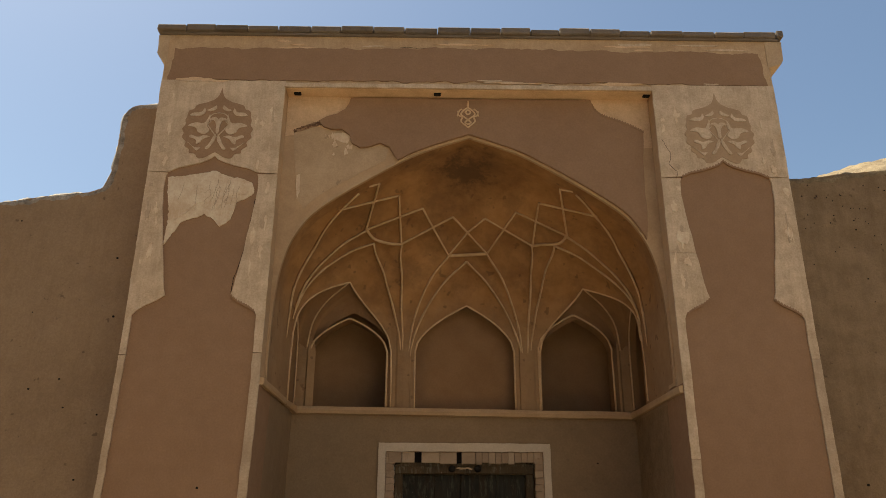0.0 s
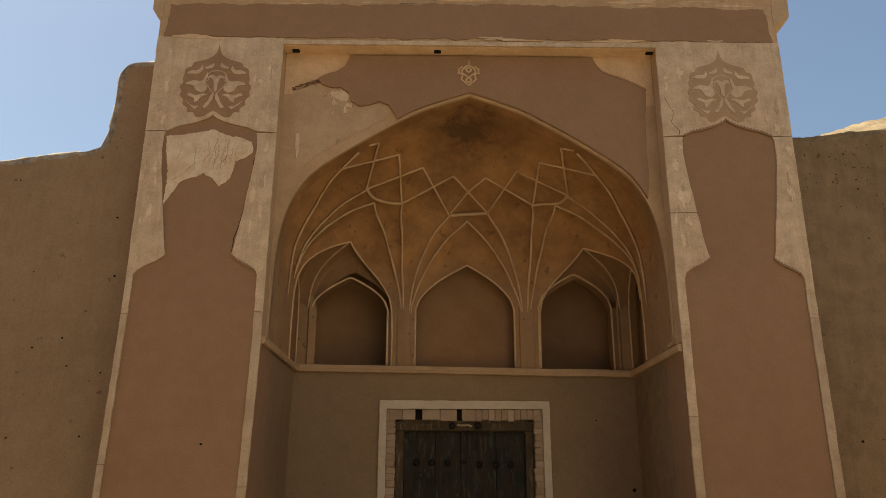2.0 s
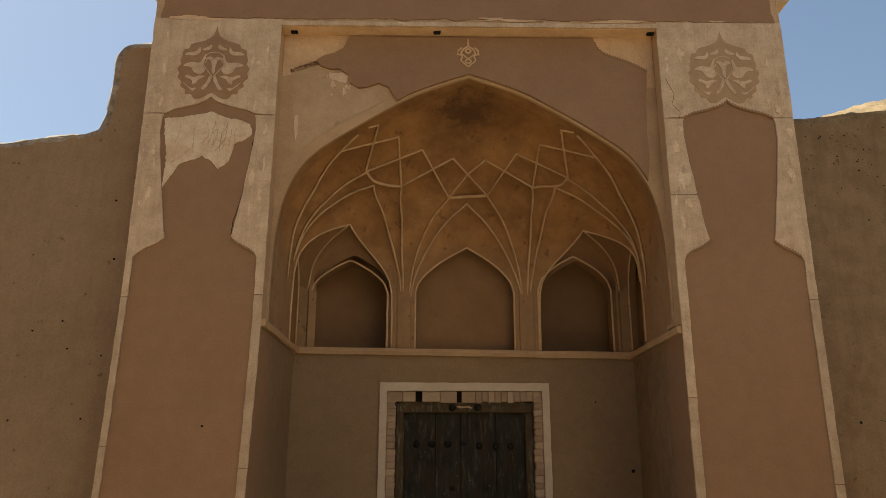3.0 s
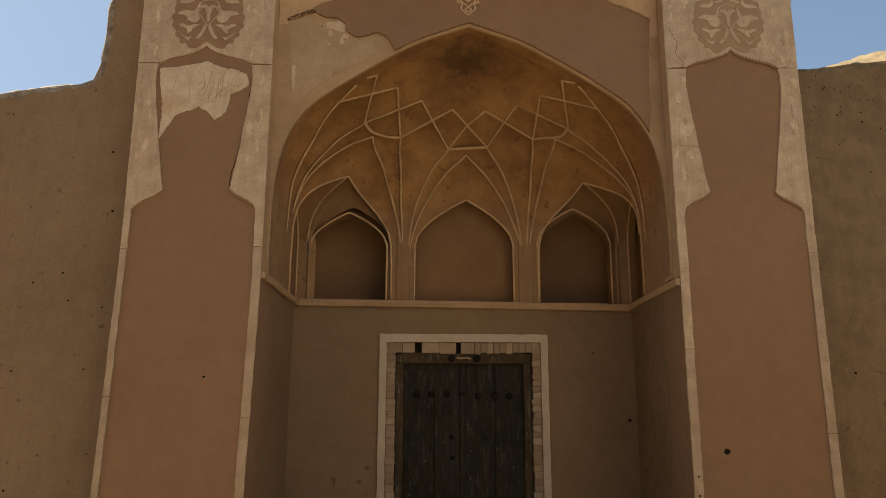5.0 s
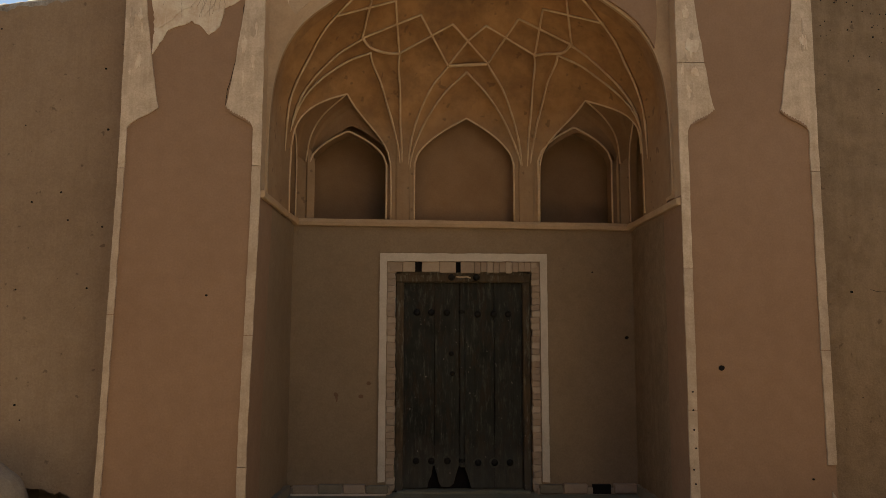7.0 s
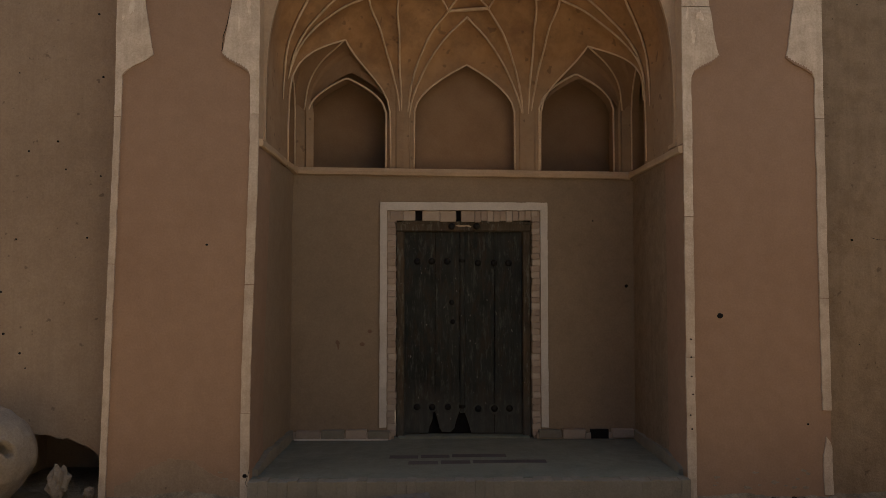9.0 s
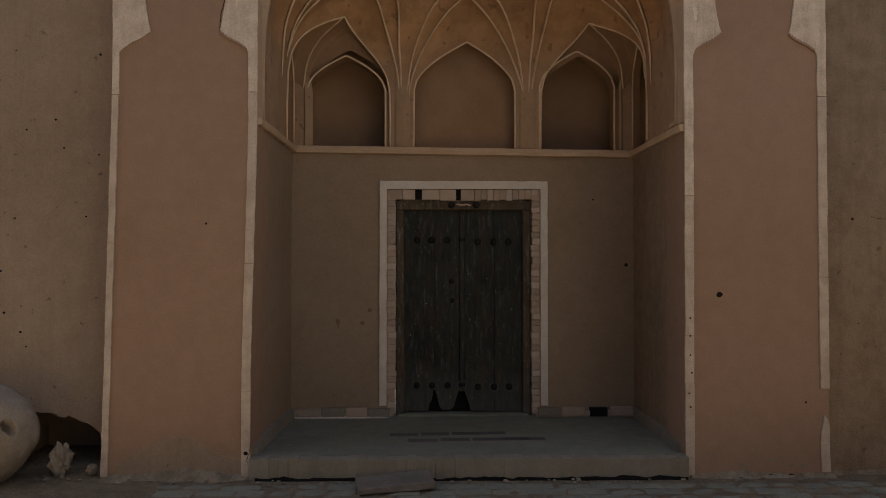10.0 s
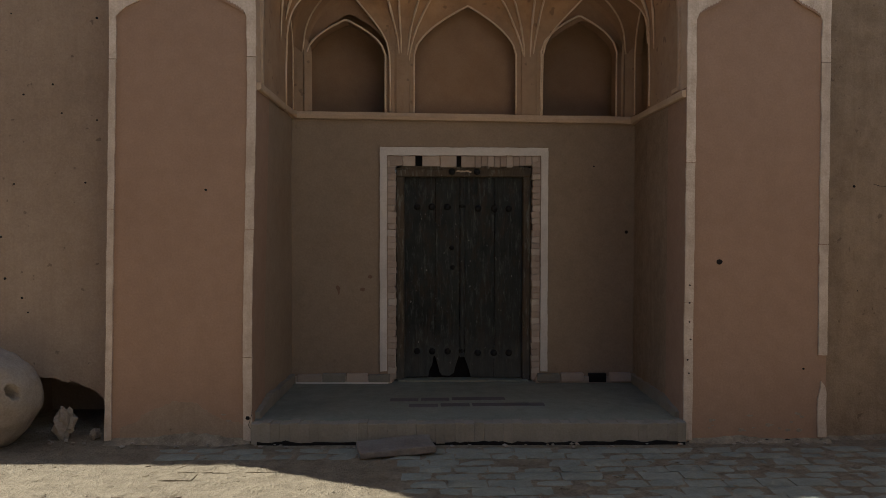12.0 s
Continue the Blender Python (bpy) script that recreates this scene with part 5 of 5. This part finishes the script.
# nail holes in the pale strips
for x, z in ((1.60, 1.15), (1.60, 1.02), (1.60, 0.88), (1.61, 0.75), (1.59, 0.6), (1.60, 0.5)):
    hole_plug(x, 0.0, z, 0.007, z, pier_e)
hole_plug(-1.638, 0.0, 0.175, 0.016, 5.0, pier_w)

# ---- crumbled plaster along the wall foot ----
bm = bmesh.new()
rng = random.Random(31)
for i in range(110):
    x = rng.uniform(-3.4, 4.2)
    y = rng.uniform(-0.14, -0.01) if abs(x) < 2.6 else rng.uniform(-0.06, 0.08)
    s = rng.uniform(0.005, 0.016)
    made = bmesh.ops.create_icosphere(bm, subdivisions=1, radius=s)["verts"]
    off = Vector((x, y - 0.06 if abs(x) < 1.6 else y, s * 0.2))
    for v in made:
        v.co = Vector((v.co.x * 1.4, v.co.y, v.co.z * 0.6)) + noise.noise_vector(v.co * 60 + off) * s * 0.4 + off
rubble = tagged(part("rubble", bm, BOULDER), "crumbs of earth and plaster along the wall foot", "rubble", kind="stuff")
def earth_heap(x0, x1, y_wall, reach, high, seed):
    """Crumbled earth banked against a wall foot."""
    bm = bmesh.new()
    rows = []
    n = int((x1 - x0) / 0.02)
    for i in range(n + 1):
        x = x0 + (x1 - x0) * i / n
        ease = math.sin(math.pi * i / n) ** 0.4
        h = ease * high * (0.55 + 0.7 * noise.noise((x * 3, seed, 0)) + 0.35 * noise.noise((x * 13, seed, 2)))
        d = reach * (0.8 + 0.5 * noise.noise((x * 4, seed, 5)))
        rows.append([bm.verts.new((x, y_wall - d * t, -0.03 + max(0.0, h + 0.03) * (1 - t) ** 1.4 + 0.006 * noise.noise((x * 25, t * 6, seed)))) for t in (-0.15, 0.0, 0.2, 0.4, 0.6, 0.8, 1.0)])
    for r0, r1 in zip(rows[:-1], rows[1:]):
        for j in range(6):
            bm.faces.new((r0[j], r1[j], r1[j + 1], r0[j + 1]))
    return bm


for x0, x1, y, high in ((-2.68, -1.62, 0.0, 0.055), (1.60, 2.66, 0.0, 0.028), (2.66, 4.4, 0.10, 0.04)):
    tagged(part("earth_heap", earth_heap(x0, x1, y, 0.13, high, 3.0 + x0), STRAW, smooth=True), "crumbled straw-mud earth banked along the wall foot", "earth", "earth at the wall foot", kind="stuff")

# near-black strips along the foot of step and piers, painting a crevice's shade
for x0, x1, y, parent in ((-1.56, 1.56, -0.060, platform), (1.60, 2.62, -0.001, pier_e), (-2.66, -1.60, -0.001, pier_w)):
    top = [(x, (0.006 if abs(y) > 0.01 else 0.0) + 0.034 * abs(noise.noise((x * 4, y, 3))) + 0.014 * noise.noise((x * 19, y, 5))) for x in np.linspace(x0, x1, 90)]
    part("seam", slab(bmesh.new(), top + [(x1, -0.05), (x0, -0.05)], y, y + 0.02), CAVITY_SHADE, parent, "near-black strip painting crevice shade")
# pitted, crumbling plaster low on the piers
rng = random.Random(61)
for parent, x0, x1 in ((pier_w, -2.5, -1.7), (pier_e, 1.7, 2.5)):
    for i in range(16):
        x, z, r = rng.uniform(x0, x1), rng.uniform(0.05, 0.2), rng.uniform(0.005, 0.018)
        pts = [(x + 1.8 * r * math.cos(a) * (1 + 0.6 * noise.noise((x, math.cos(a) * 2, math.sin(a) * 2))), z + 0.7 * r * math.sin(a) * (1 + 0.6 * noise.noise((z, math.cos(a) * 2, math.sin(a) * 2)))) for a in [q * math.tau / 14 for q in range(14)]]
        part("spall", slab(bmesh.new(), ragged(pts, 0.006, 0.012, 5.0 * x), 0.0125, 0.03), BOULDER, parent, "spalled plaster")

# ---- things on the ground ----
def boulder():
    bm = bmesh.new()
    lump(bm, (0, 0, 0), (0.375, 0.30, 0.36), 4.0, cuts=6, rough=0.10, scale=1.3)
    c = Vector((0.30, -0.19, 0.075))
    for v in bm.verts:
        w = v.co - c
        r = math.hypot((w.x + 0.35 * w.z) / 0.024, w.z / 0.046)
        if v.co.y < 0 and r < 1.25:
            v.co *= 1 - 0.48 * min(1.0, max(0.0, 1.25 - r) * 2.2)
    return bm


b = part("boulder", boulder(), BOULDER, None, smooth=True)
b.location = (-3.525, -0.03, 0.335)
tagged(b, "large rounded weathered stone with a bored hole, by the wall", "stone")
rng = random.Random(41)
for i, (x, y, s) in enumerate(((-3.03, 0.12, 0.076), (-2.80, 0.12, 0.04))):
    r = part("stone", lump(bmesh.new(), (0, 0, 0), (s, s * 0.8, s * (1.55 if s > 0.06 else 1.0)), 3.0 * i, cuts=3, rough=0.45, scale=2.2), BOULDER, None)
    r.location = (x, y, s * (1.35 if s > 0.06 else 0.7))
    tagged(r, "small broken pale stone lying at the wall foot", "stone", "stones at the wall foot")
bm = boxed(-0.265, 0.265, -0.135, 0.135, 0.0, 0.046, bevel=0.006)
bmesh.ops.subdivide_edges(bm, edges=bm.edges[:], cuts=3, use_grid_fill=True)
for v in bm.verts:
    v.co += noise.noise_vector(v.co * 9) * 0.012 + noise.noise_vector(v.co * 30) * 0.005
slab_ob = part("stone_slab", bm, SLAB)
slab_ob.location, slab_ob.rotation_euler = (-0.545, -0.235, 0.008), (radians(3), radians(-2), radians(11))
tagged(slab_ob, "loose flat reddish stone slab lying before the step", "slab")

# ---- paving before the step ----
paving = tagged(part("pavement", boxed(-2.1, 2.7, -1.2, -0.06, -0.2, -0.026), FLOORM), "uneven strip of worn paving stones", "paving", kind="structure")
rng = random.Random(51)
pm = []
for i in range(20):
    bm = boxed(-0.5, 0.5, -0.5, 0.5, -0.05, 0.0)
    bmesh.ops.subdivide_edges(bm, edges=bm.edges[:], cuts=2, use_grid_fill=True)
    for v in bm.verts:
        q = noise.noise_vector(v.co * 2.2 + Vector((i * 9.0, 0, 0)))
        edge_drop = max(abs(v.co.x), abs(v.co.y)) > 0.49 and v.co.z > -0.01
        v.co += Vector((q.x * 0.035, q.y * 0.035, 0.006 * q.z - (0.009 if edge_drop else 0.0)))
    pm.append(mesh_of("paving_stone", bm, STONE if i < 10 else GROUND))
y = -0.13
while y > -1.12:
    d = rng.uniform(0.12, 0.155)
    x = -2.35 + rng.uniform(0, 0.2)
    while x < 3.1:
        w = rng.uniform(0.20, 0.30)
        if rng.random() < (0.96 if y > -0.5 or x > -0.5 else 0.75):
            # grey stones where the shadow falls, warm ground-coloured ones in sun: light in colour
            ob = new("paving_stone", pm[rng.randrange(10) + (10 if y < -0.36 and x < -0.55 else 0)])
            ob.parent = paving
            ob.location = (x + w / 2, y - d / 2 + rng.uniform(-0.012, 0.012), -0.004 + rng.uniform(-0.006, 0.004))
            ob.scale = (w - 0.005, d - 0.004, 1)
            ob.rotation_euler = (rng.uniform(-0.015, 0.015), rng.uniform(-0.015, 0.015), rng.uniform(-0.035, 0.035))
        x += w
    y -= d

# loose clods and pebbles on the open ground
bm = bmesh.new()
rng = random.Random(71)
for i in range(330):
    x, y = rng.uniform(-4.0, 3.5), rng.uniform(-1.7, -0.35)
    sz = rng.uniform(0.006, 0.016) if i % 9 else rng.uniform(0.016, 0.03)
    made = bmesh.ops.create_icosphere(bm, subdivisions=1, radius=sz)["verts"]
    off = Vector((x, y, ground_height(x, y) + 0.1 * sz))
    for v in made:
        v.co = Vector((v.co.x * 1.5, v.co.y * 1.1, v.co.z * 0.3)) + noise.noise_vector(v.co * 50 + off) * sz * 0.5 + off
tagged(part("gravel", bm, GROUND), "scattered earth clods and pebbles on dusty ground", "gravel", kind="stuff")
